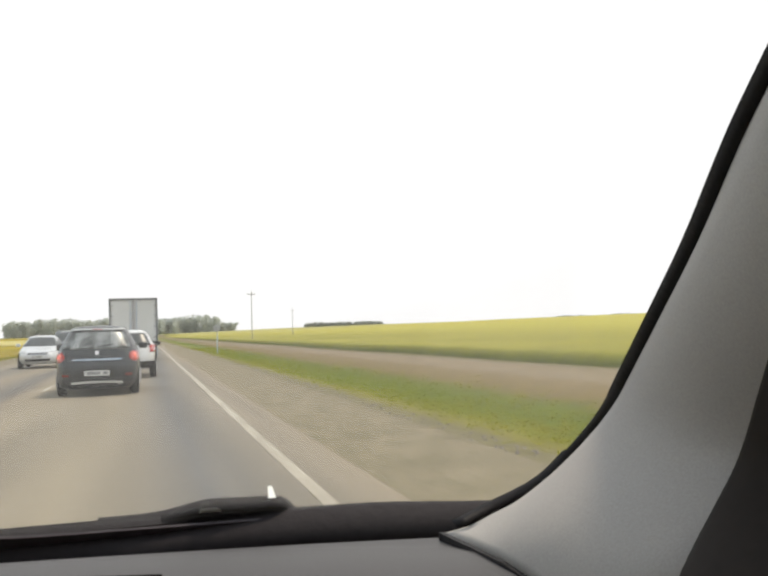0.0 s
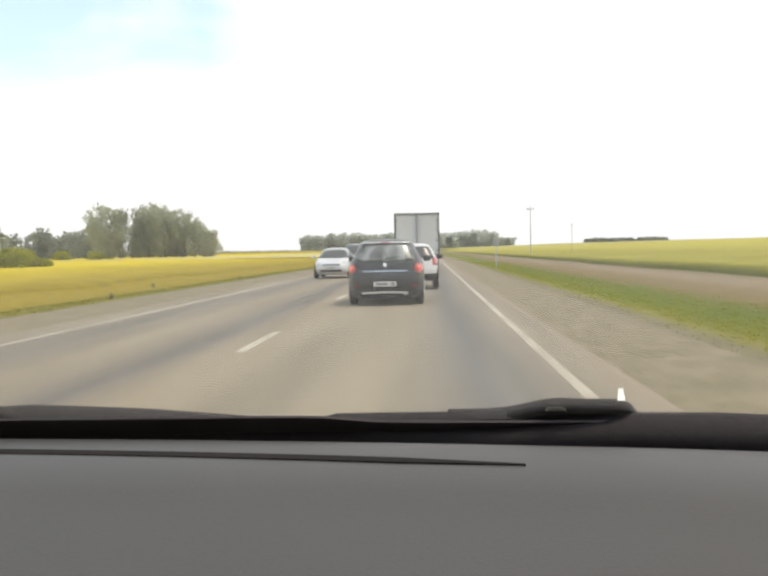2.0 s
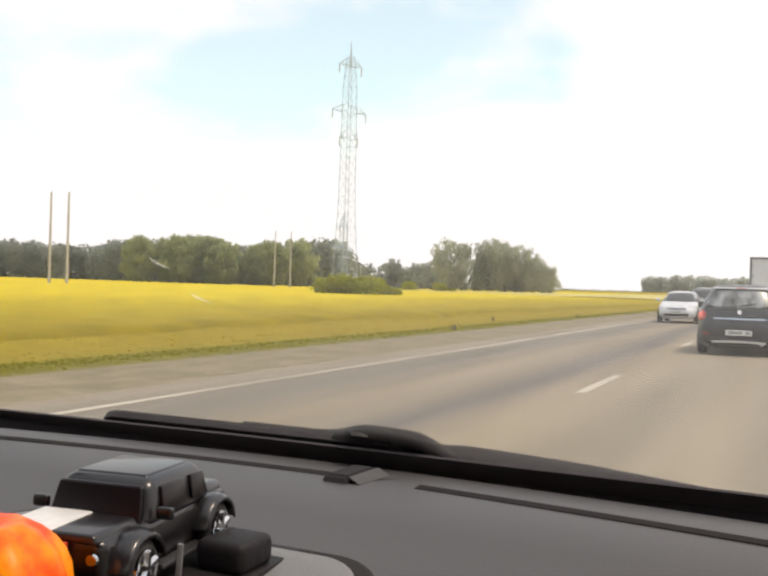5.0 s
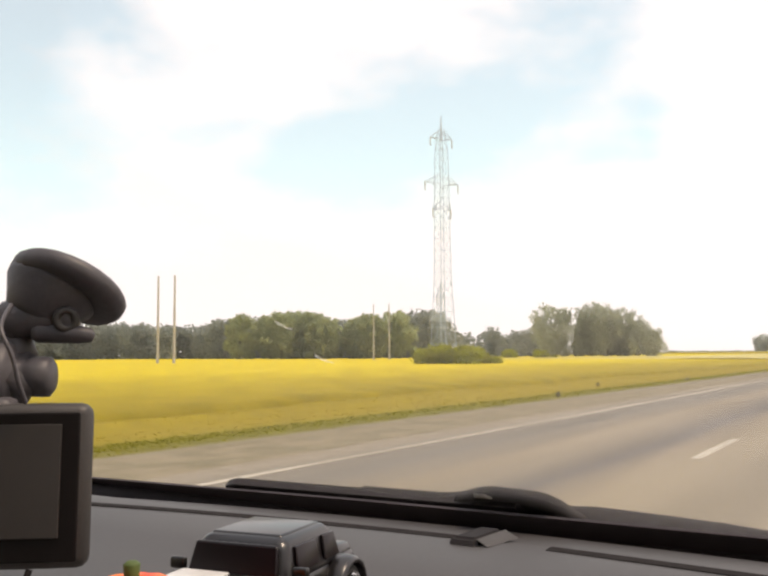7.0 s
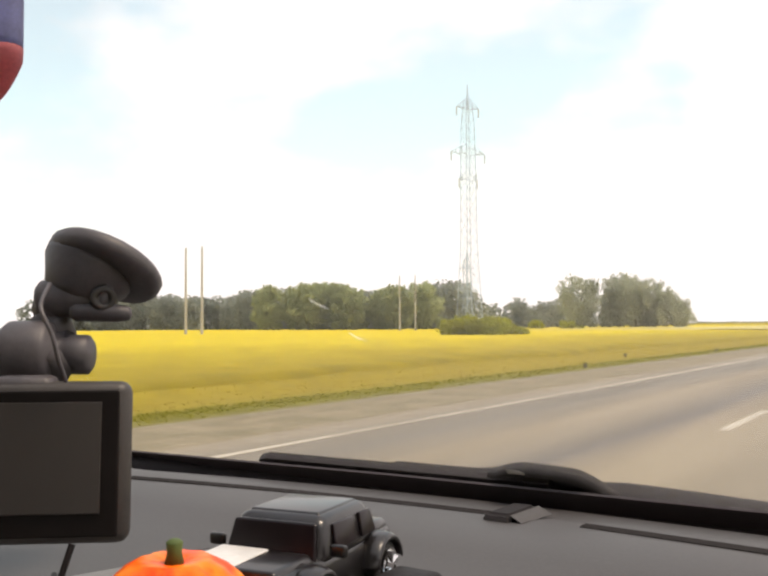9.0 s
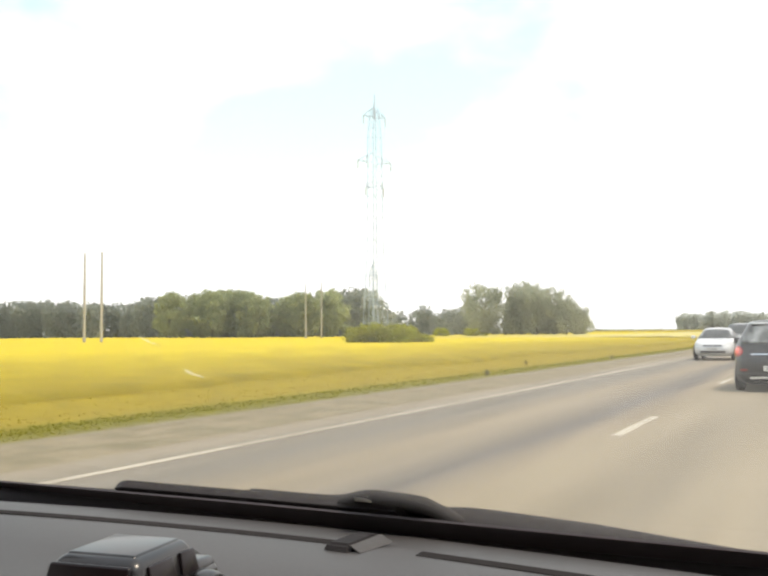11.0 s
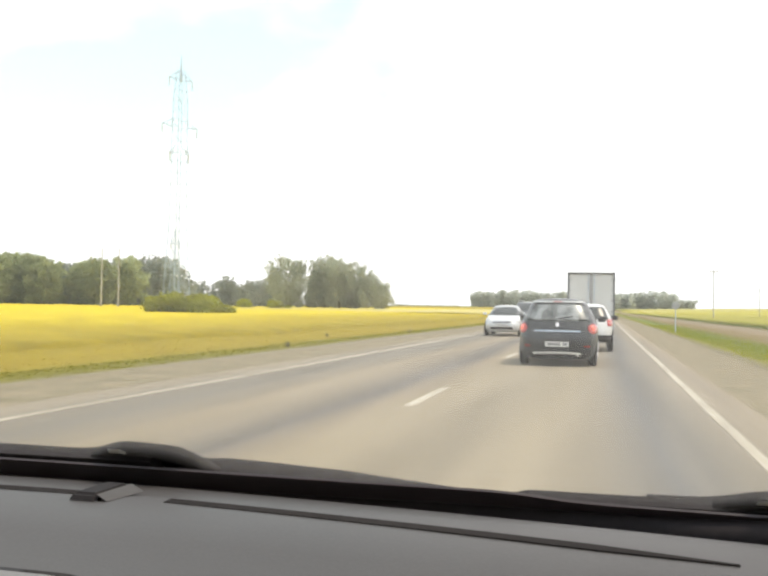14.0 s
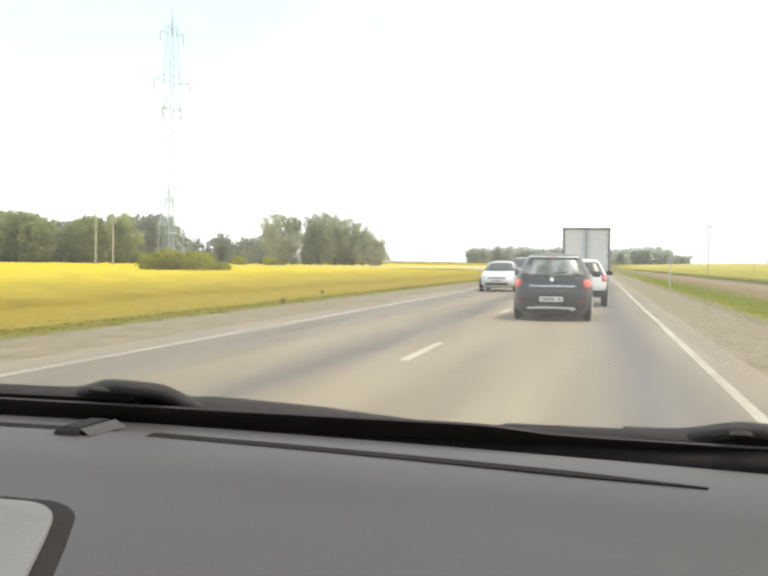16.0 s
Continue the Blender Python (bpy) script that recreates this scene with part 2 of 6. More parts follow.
M_WHITE_LINE = material("white road paint", (0.50, 0.455, 0.37), (0.30, 0.265, 0.205), rough=0.7, scale=1.4, fine=25, stretch=(1, 0.3, 1))
# Crop colours run by height: darkest at the foot, brightest at the top.
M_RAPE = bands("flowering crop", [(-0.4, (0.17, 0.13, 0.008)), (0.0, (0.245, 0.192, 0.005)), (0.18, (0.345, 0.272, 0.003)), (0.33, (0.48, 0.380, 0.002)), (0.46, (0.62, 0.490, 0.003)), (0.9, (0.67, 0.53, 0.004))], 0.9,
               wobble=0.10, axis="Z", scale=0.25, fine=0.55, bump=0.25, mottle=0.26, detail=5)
# Pale far crop, with sun and haze put into its colour.
M_PALE = bands("pale crop with haze", [(-0.4, (0.34, 0.28, 0.06)), (0.2, (0.42, 0.355, 0.09)), (0.45, (0.50, 0.435, 0.15)), (0.9, (0.55, 0.485, 0.20))], 0.9,
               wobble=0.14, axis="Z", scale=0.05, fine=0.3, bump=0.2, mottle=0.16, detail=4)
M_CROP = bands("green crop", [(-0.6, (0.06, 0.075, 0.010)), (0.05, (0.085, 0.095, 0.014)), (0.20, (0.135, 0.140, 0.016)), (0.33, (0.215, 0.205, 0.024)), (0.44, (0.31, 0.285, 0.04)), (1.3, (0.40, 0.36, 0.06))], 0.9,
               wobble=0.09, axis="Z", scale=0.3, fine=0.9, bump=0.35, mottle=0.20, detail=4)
M_DRY = material("dry grass", (0.34, 0.262, 0.014), (0.30, 0.232, 0.011), spec=0.05, rough=0.9, scale=0.25, fine=1, island=0.12, leafy=0.5)
M_GRASS = material("green grass", (0.235, 0.275, 0.014), (0.30, 0.285, 0.018), spec=0.05, rough=0.9, scale=0.25, fine=1, island=0.12, leafy=0.5)
M_VERGE = material("olive verge grass", (0.215, 0.222, 0.018), (0.27, 0.245, 0.020), spec=0.05, rough=0.9, scale=0.25, fine=1, island=0.12, leafy=0.5)
# Haze of the distance is put into these pale leaf colours.
M_FAR_HAZE = material("far leaves with haze", (0.58, 0.61, 0.56), (0.50, 0.53, 0.48), spec=0.15, rough=0.8, scale=0.05, fine=1, island=0.2, leafy=0.7)
# Silvery leaves, made paler still for the haze over the grove.
M_LEAF = material("silvery willow leaves with haze", (0.49, 0.515, 0.39), (0.38, 0.405, 0.30), spec=0.15, rough=0.8, scale=0.12, fine=1, island=0.25, obj=0.08, leafy=0.7)
M_BIRCH = material("birch leaves", (0.42, 0.455, 0.25), (0.34, 0.37, 0.20), spec=0.15, rough=0.8, scale=0.1, fine=1, island=0.28, obj=0.15, leafy=0.65)
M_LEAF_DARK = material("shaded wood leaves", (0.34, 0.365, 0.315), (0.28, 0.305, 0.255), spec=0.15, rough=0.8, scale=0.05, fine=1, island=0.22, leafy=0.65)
M_BUSH = material("bush leaves", (0.44, 0.445, 0.065), (0.31, 0.33, 0.05), spec=0.1, rough=0.8, scale=0.3, fine=2, island=0.35, obj=0.15, leafy=0.5)
M_WEED = material("dark weed leaves", (0.17, 0.165, 0.03), (0.13, 0.13, 0.02), rough=0.9, scale=2, fine=20, island=0.3, leafy=0.5)
M_BARK = material("bark", (0.17, 0.15, 0.12), (0.09, 0.08, 0.065), rough=0.95, scale=2, fine=18, bump=0.6, stretch=(1, 1, 0.2))
M_STEEL = material("galvanised steel", (0.46, 0.55, 0.66), (0.40, 0.49, 0.59), rough=0.55, metal=0.1, scale=1.5, fine=20)
M_CONCRETE = material("pole concrete", (0.46, 0.44, 0.40), (0.36, 0.34, 0.31), rough=0.9, scale=1.2, fine=25, bump=0.3)
M_DASH = material("grey grained dash plastic", (0.065, 0.0612, 0.0617), (0.058, 0.0545, 0.055), rough=0.52, scale=3.5, fine=420, bump=0.03, spec=0.4)
M_TRAY = material("light grey lid plastic", (0.165, 0.162, 0.160), (0.147, 0.145, 0.143), rough=0.5, scale=5, fine=400, bump=0.05, spec=0.4)
M_TRIM = material("grey pillar trim", (0.38, 0.355, 0.33), (0.35, 0.325, 0.305), rough=0.7, scale=4, fine=700, bump=0.04, spec=0.3)
M_LINER = material("roof lining", (0.42, 0.41, 0.39), (0.38, 0.37, 0.35), rough=0.95, scale=3, fine=300, bump=0.2)
M_BLACK = material("matt black plastic", (0.016, 0.014, 0.015), (0.012, 0.010, 0.011), rough=0.6, scale=6, fine=200, bump=0.08, spec=0.2)
M_FRIT = material("black glass border", (0.074, 0.060, 0.066), (0.062, 0.050, 0.055), rough=0.6, scale=6, fine=80)
M_SLOT = material("dull black gap", (0.026, 0.023, 0.023), (0.020, 0.018, 0.018), rough=0.9, scale=6, fine=80, spec=0.06)
M_SEAL_SHADE = material("dark brown rubber and shade", (0.026, 0.020, 0.017), (0.020, 0.015, 0.013), rough=0.8, scale=6, fine=120, spec=0.2)
M_SENSOR = material("dark grey sensor plastic", (0.022, 0.019, 0.020), (0.018, 0.016, 0.017), rough=0.7, scale=6, fine=120, spec=0.15)
M_GROOVE = material("dark groove plastic", (0.028, 0.026, 0.026), (0.022, 0.02, 0.02), rough=0.85, scale=6, fine=200, spec=0.1)
M_COWL = material("weathered cowl plastic", (0.033, 0.029, 0.031), (0.026, 0.022, 0.024), rough=0.8, scale=5, fine=120, bump=0.1, spec=0.2)
M_RUBBER = material("tyre rubber", (0.022, 0.022, 0.022), (0.03, 0.029, 0.027), rough=0.85, scale=6, fine=60, bump=0.3)
M_CHROME = material("chrome", (0.72, 0.72, 0.73), (0.62, 0.62, 0.63), rough=0.14, metal=1.0, scale=5, fine=60)
M_ALLOY = material("wheel alloy", (0.5, 0.5, 0.5), (0.4, 0.4, 0.4), rough=0.32, metal=0.8, scale=6, fine=60)
M_DARKCAR = material("charcoal car paint", (0.016, 0.018, 0.022), (0.022, 0.024, 0.028), rough=0.4, scale=1.0, fine=40, coat=0.35)
# Dark car's spoiler: the sky's reflection is put into a pale colour.
M_SPOILER = material("pale paint for sky reflection", (0.46, 0.47, 0.47), (0.36, 0.37, 0.37), rough=0.35, metal=0.2, scale=1.0, fine=40, coat=0.8)
M_SILVER = material("silver car paint", (0.66, 0.68, 0.70), (0.60, 0.62, 0.64), rough=0.32, metal=0.25, scale=1.0, fine=40, coat=0.8)
M_WHITE = material("white car paint", (0.74, 0.75, 0.76), (0.68, 0.69, 0.70), rough=0.4, scale=1.0, fine=40, coat=0.7)
M_SUV = material("black green car paint", (0.016, 0.022, 0.022), (0.024, 0.030, 0.030), rough=0.3, scale=1.0, fine=40, coat=0.9)
M_CARGLASS = material("tinted car glass", (0.03, 0.037, 0.04), (0.07, 0.078, 0.08), rough=0.3, scale=0.8, fine=3, coat=0.0, spec=0.45)
M_TAIL = lamp_material("red tail lamp", (0.48, 0.07, 0.06), 0.13)
M_TAILCORE = lamp_material("lit lamp lens", (0.90, 0.20, 0.14), 0.32)
# Pale noise patches in the colour stand for reflections in the glass.
M_REARGLASS = material("rear glass with painted reflections", (0.33, 0.35, 0.35), (0.018, 0.020, 0.022), rough=0.35, metal=0.35, scale=3.4, fine=6, coat=0.0, stretch=(1, 1, 0.6))
M_REFLECTOR = material("red reflector", (0.35, 0.03, 0.02), (0.28, 0.02, 0.015), rough=0.3, scale=8, fine=60, coat=0.5)
M_HEAD = lamp_material("head lamp", (0.9, 0.9, 0.85), 0.5)
M_CLEARLAMP = material("clear lamp glass", (0.62, 0.63, 0.64), (0.5, 0.51, 0.52), rough=0.15, scale=4, fine=20, coat=0.8)
M_PLATE = material("plate white", (0.68, 0.68, 0.66), (0.6, 0.6, 0.58), rough=0.5, scale=3, fine=40)
M_BAR = material("plate bar", (0.30, 0.30, 0.31), rough=0.6)
M_BOXDOOR = material("grey box panels", (0.70, 0.71, 0.71), (0.60, 0.61, 0.61), rough=0.55, scale=0.7, fine=12, stretch=(1, 1, 0.3))
M_SEAM = material("grey door seam", (0.40, 0.40, 0.41), (0.34, 0.34, 0.35), rough=0.6, scale=1.2, fine=14)
M_BOXFRAME = material("grey box frame", (0.20, 0.205, 0.21), (0.15, 0.155, 0.16), rough=0.6, scale=1.2, fine=14)
M_TOYROOF = material("toy glossy roof", (0.011, 0.010, 0.011), (0.018, 0.016, 0.018), rough=0.30, scale=60, fine=200, coat=0.22)
M_TOYWIN = material("toy window", (0.006, 0.004, 0.005), (0.012, 0.006, 0.008), rough=0.3, scale=12, fine=60, spec=0.3)
M_TOYBLACK = material("toy black paint", (0.007, 0.006, 0.0065), (0.009, 0.008, 0.0085), rough=0.3, scale=25, fine=200, coat=0.25)
M_TOYGREY = material("toy grey trim", (0.035, 0.034, 0.034), (0.025, 0.024, 0.024), rough=0.3, scale=20, fine=200, coat=0.5)
M_TOYWHITE = material("toy white stripe", (0.70, 0.69, 0.68), (0.6, 0.6, 0.59), rough=0.4, scale=20, fine=200)
M_TOYRED = material("toy red front", (0.55, 0.045, 0.02), (0.45, 0.03, 0.015), rough=0.35, scale=20, fine=200, coat=0.4)
M_ORANGE = material("orange glossy plastic", (1.0, 0.30, 0.002), (0.95, 0.060, 0.001), rough=0.42, scale=58, fine=160, coat=0.08, spec=0.2)
M_STEM = material("green stem", (0.09, 0.14, 0.03), (0.06, 0.09, 0.02), rough=0.7, scale=60, fine=300)
M_GPSBODY = material("grey device plastic", (0.050, 0.044, 0.041), (0.042, 0.037, 0.035), rough=0.5, scale=14, fine=400, bump=0.05)
M_SCREEN = material("unlit screen", (0.046, 0.041, 0.039), (0.034, 0.030, 0.028), rough=0.35, scale=6, fine=20, spec=0.5)
M_BEZEL = material("screen border", (0.009, 0.007, 0.007), rough=0.45, scale=10, fine=60, spec=0.2)
M_MOUNT = material("mount plastic", (0.080, 0.073, 0.080), (0.064, 0.058, 0.064), rough=0.5, scale=20, fine=200, bump=0.05)
M_CLOTH = {"white": material("white satin", (0.72, 0.68, 0.62), rough=0.6, scale=40, fine=600, bump=0.2, leafy=0.75),
           "blue": material("blue satin", (0.50, 0.52, 0.80), rough=0.6, scale=40, fine=600, bump=0.2, leafy=0.75),
           "red": material("red satin", (0.92, 0.36, 0.40), rough=0.6, scale=40, fine=600, bump=0.2, leafy=0.75)}
M_SIGN = material("sign back", (0.40, 0.41, 0.42), (0.33, 0.34, 0.35), rough=0.5, metal=0.4, scale=3, fine=20)
# Besides dust, this veil stands in for distance haze and glare.
M_WINDSHIELD = clear_glass("dusty veiled windscreen", 0.010, haze=0.052, veil_ramp=True)
M_GLINT = clear_glass("glint glass", 0.75)
M_SCRATCH = clear_glass("scratched glass", 0.12)

# ---- mesh helpers ----


def link(name, me, mat, parent=None, label="", smooth=False):
    me.materials.append(mat)
    if smooth:
        for p in me.polygons:
            p.use_smooth = True
    ob = new(name, me)
    if parent:
        ob.parent = parent
    return tagged(ob, label) if label else ob


def part(name, bm, mat, parent=None, label="", smooth=False):
    """Links a bmesh as one mesh object under a thing or a part."""
    bmesh.ops.recalc_face_normals(bm, faces=bm.faces)
    me = bpy.data.meshes.new(name)
    bm.to_mesh(me)
    bm.free()
    return link(name, me, mat, parent, label, smooth)


def raw(name, verts, faces, mat, parent=None, label="", smooth=False):
    me = bpy.data.meshes.new(name)
    me.from_pydata([tuple(map(float, v)) for v in verts], [], faces)
    me.update()
    return link(name, me, mat, parent, label, smooth)


def thing(name, label, category, at=(0, 0, 0), turn=0.0, group="", kind=""):
    e = new(name)
    e.matrix_basis = pose(*at, 0, 0, turn)
    e.empty_display_size = 0.1
    return tagged(e, label, category, group, kind)


def box(bm, c, s, bevel=0.0, rot=None, seg=2):
    m = Matrix.Translation(c) @ (rot or Matrix.Identity(4)) @ Matrix.Diagonal((*s, 1))
    r = bmesh.ops.create_cube(bm, size=1, matrix=m)
    if bevel:
        es = {e for v in r["verts"] for e in v.link_edges}
        bmesh.ops.bevel(bm, geom=list(es), offset=bevel, segments=seg, affect="EDGES", profile=0.5)
    return bm


def boxm(c, s, bevel=0.0, rot=None, seg=2):
    return box(bmesh.new(), c, s, bevel, rot, seg)


def rod(bm, a, b, r0, r1=None, n=8, caps=True):
    a, b = Vector(a), Vector(b)
    d = b - a
    m = Matrix.Translation((a + b) / 2) @ d.to_track_quat("Z", "Y").to_matrix().to_4x4()
    bmesh.ops.create_cone(bm, cap_ends=caps, segments=n, radius1=r0, radius2=r0 if r1 is None else r1, depth=d.length, matrix=m)
    return bm


def rodm(a, b, r0, r1=None, n=8):
    return rod(bmesh.new(), a, b, r0, r1, n)


def lathe(profile, axis_at, axis_dir, n=20):
    """A turned body: (distance along the axis, radius) pairs."""
    q = Vector(axis_dir).to_track_quat("Z", "Y").to_matrix().to_4x4()
    m = Matrix.Translation(axis_at) @ q
    bm = bmesh.new()
    rings = []
    for d, r in profile:
        rings.append([bm.verts.new(m @ Vector((r * math.cos(6.28318 * k / n), r * math.sin(6.28318 * k / n), d))) for k in range(n)])
    for a, b in zip(rings, rings[1:]):
        for k in range(n):
            bm.faces.new((a[k], a[(k + 1) % n], b[(k + 1) % n], b[k]))
    bm.faces.new(rings[0][::-1])
    bm.faces.new(rings[-1])
    return bm


def grid(rows, thick=0.0, direction=(0, 0, -1)):
    """A sheet through rows of points, thickened along a direction."""
    bm = bmesh.new()
    v = [[bm.verts.new(p) for p in r] for r in rows]
    faces = []
    for a, b in zip(v, v[1:]):
        for k in range(len(a) - 1):
            faces.append(bm.faces.new((a[k], a[k + 1], b[k + 1], b[k])))
    if thick:
        d = Vector(direction).normalized() * thick
        w = [[bm.verts.new(Vector(p) + d) for p in r] for r in rows]
        for a, b in zip(w, w[1:]):
            for k in range(len(a) - 1):
                bm.faces.new((b[k], b[k + 1], a[k + 1], a[k]))
        loop_a = v[0] + [r[-1] for r in v[1:]] + v[-1][-2::-1] + [r[0] for r in v[-2:0:-1]]
        loop_b = w[0] + [r[-1] for r in w[1:]] + w[-1][-2::-1] + [r[0] for r in w[-2:0:-1]]
        for k in range(len(loop_a)):
            j = (k + 1) % len(loop_a)
            bm.faces.new((loop_a[j], loop_a[k], loop_b[k], loop_b[j]))
    return bm


def lerp(a, b, t):
    return a + (b - a) * t


# ---- ground, road ----
def ground_height(x, y):
    z = 0.0
    if x < -9:
        z = -0.22 * math.exp(-((x + 14) / 3.2) ** 2)
    elif x > 2.5:
        z = -0.30 * math.exp(-((x - 6.2) / 1.8) ** 2)
    if x > 40:
        z += 0.024 * (min(x, 320) - 40)
    if y > 400:
        z += 4.5 * min(1.0, (y - 400) / 1000) ** 1.5 * math.exp(-(x / 900) ** 2)
    return z - (0.02 if -10 < x < 4 else 0)


xs = [-4500, -1500, -700, -420, -250, -150, -100, -70, -50, -40, -30, -25, -21, -19, -17, -15.5, -14, -12.5, -11, -10, -9, -7.5, -2.5, 1.8, 2.5, 3.2, 4, 4.7, 5.4, 6.1,
      6.8, 7.5, 8.2, 9, 10, 12, 16, 25, 40, 70, 120, 200, 400, 700, 1500, 4500]
ys = [-600, -200, -60, -20, 0, 10, 20, 30, 45, 60, 80, 110, 150, 200, 270, 350, 450, 600, 800, 1000, 1200, 1400, 1700, 2200, 3000, 4800]
tagged(part("ground", grid([[(x, y, ground_height(x, y) - 0.03) for x in xs] for y in ys]), M_GROUND, smooth=True),
       "roadside ground of gravel, grass and dry soil", "ground", kind="structure")


def strip(name, x0, x1, y0, y1, z, thick, mat, label, category, parent=None, kind="structure", n=40):
    rows = [[(x0, lerp(y0, y1, (k / n) ** 2), z + max(0, ground_height(0, lerp(y0, y1, (k / n) ** 2)) + 0.02)), (x1, lerp(y0, y1, (k / n) ** 2), z + max(0, ground_height(0, lerp(y0, y1, (k / n) ** 2)) + 0.02))] for k in range(n + 1)]
    ob = part(name, grid(rows, thick), mat, parent)
    return tagged(ob, label, category, kind=kind)


strip("road", -7.0, 1.95, -150, 1500, 0.0, 0.30, M_ASPHALT, "worn grey asphalt road with darker wheel tracks", "road")
strip("pavement", 1.95, 3.6, -60, 900, -0.012, 0.10, M_GRAVEL, "loose gravel shoulder beside the asphalt", "shoulder")
strip("pavement", -9.0, -7.0, -60, 900, -0.012, 0.10, M_GRAVEL, "loose gravel shoulder beside the asphalt", "shoulder")
strip("trim_line_edge", 1.31, 1.43, -60, 900, 0.004, 0.02, M_WHITE_LINE, "white painted edge line on asphalt", "road marking")
strip("trim_line_far_edge", -6.27, -6.15, -60, 900, 0.004, 0.02, M_WHITE_LINE, "white painted edge line on asphalt", "road marking")
dash = tagged(part("lane_dash", boxm((0, 1.4, -0.004), (0.13, 2.8, 0.016), 0.003, None, 1), M_WHITE_LINE), "worn white lane dash painted on asphalt", "road marking", "centre line dashes", "structure")
dash.matrix_basis = pose(-2.43, 11.2, 0)
for k in range(-2, 26):
    if k:
        copy_thing(dash, pose(-2.43 + 0.008 * random.uniform(-1, 1), 11.2 + 12 * k, max(0, ground_height(0, 11.2 + 12 * k) + 0.02)))

# ---- crops, grass, stones ----
def crop_sheet(name, x_edge, x_far, y0, y1, height, step, mat, label, category, grow, front, slope):
    """A standing crop: a bumpy canopy with an upright front along the verge."""
    side = 1 if x_far > x_edge else -1
    xs2, x, d = [], 0.0, step
    while x < abs(x_far - x_edge):
        xs2.append(x)
        d *= grow
        x += d
    ys2, y, d = [], y0, step * 1.5
    while y < y1:
        ys2.append(y)
        y += d * (1 + max(0, y) / 45)
    rows = []
    for y in ys2:
        wob = 0.9 * noise.noise((y * 0.08, x_edge, 0)) + 0.4 * noise.noise((y * 0.4, x_edge, 3))
        r = [(x_edge + side * (wob - 0.4), y, ground_height(x_edge, y) - 0.2)]
        for x in xs2:
            X = x_edge + side * (x + wob)
            edge = min(1.0, front + x / slope)
            h = height * edge + 0.05 * noise.noise((X * 0.5, y * 0.5, 0)) + 0.03 * noise.noise((X * 1.7, y * 1.7, 5)) + 0.07 * noise.noise((X * 0.06, y * 0.06, 9))
            r.append((X, y, ground_height(X, y) + h))
        rows.append(r)
    return tagged(part(name, grid(rows), mat, smooth=True), label, category, kind="stuff")


def tufts(name, n, place, width, height, mat, label, category, blades=3, seed=1):
    """Loose tufts of thin blades, joined: place(rng) gives x, y and a size."""
    rng = np.random.default_rng(seed)
    V, F = [], []
    for _ in range(n):
        x, y, s = place(rng)
        z = ground_height(x, y) - 0.035
        for _ in range(blades):
            a = rng.uniform(0, 6.283)
            w, h = width * s * rng.uniform(0.6, 1.3), height * s * rng.uniform(0.6, 1.3)
            dx, dy = math.cos(a) * w, math.sin(a) * w
            lx, ly = rng.normal(0, 1.5) * h, rng.normal(0, 1.5) * h
            ox, oy = rng.normal(0, 0.6) * w, rng.normal(0, 0.6) * w
            k = len(V)
            V += [(x + ox - dx, y + oy - dy, z), (x + ox + dx, y + oy + dy, z), (x + ox + lx + dx * 0.7, y + oy + ly + dy * 0.7, z + h * 0.7), (x + ox + lx * 1.5, y + oy + ly * 1.5, z + h),
                  (x + ox + lx - dx * 0.8, y + oy + ly - dy * 0.8, z + h * 0.6)]
            F.append((k, k + 1, k + 2, k + 3, k + 4))
    return tagged(raw(name, V, F, mat), label, category, kind="stuff")


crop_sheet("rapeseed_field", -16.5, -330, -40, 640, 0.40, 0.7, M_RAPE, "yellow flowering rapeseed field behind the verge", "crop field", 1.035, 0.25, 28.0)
crop_sheet("pale_crop_field", -17.5, -92, 165, 640, 0.47, 1.6, M_PALE, "pale crop far along the road with haze in its colour", "crop field", 1.05, 0.4, 20.0)
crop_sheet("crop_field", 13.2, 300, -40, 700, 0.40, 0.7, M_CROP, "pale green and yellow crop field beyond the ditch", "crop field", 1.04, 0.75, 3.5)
tufts("dry_grass", 6000, lambda r: (-18.5 + 6.5 * r.uniform() ** 0.8, -5 + 130 * r.uniform() ** 1.5, r.uniform(0.7, 1.4)), 0.012, 0.024, M_DRY, "dry brown grass on the verge below the field", "grass", 4, 2)
tufts("verge_grass", 7000, lambda r: (-9.5 - 1.7 * r.uniform() ** 1.1, -5 + 120 * r.uniform() ** 1.5, r.uniform(0.6, 1.3)), 0.012, 0.04, M_VERGE, "olive green grass along the gravel shoulder", "grass", 4, 3)
tufts("ditch_grass", 14000, lambda r: (r.normal(6.2, 0.75), -2 + 110 * r.uniform() ** 1.6, r.uniform(0.6, 1.2)), 0.010, 0.045, M_GRASS, "bright green grass in the roadside ditch", "grass", 4, 4)

rng = np.random.default_rng(11)
V, F = [], []
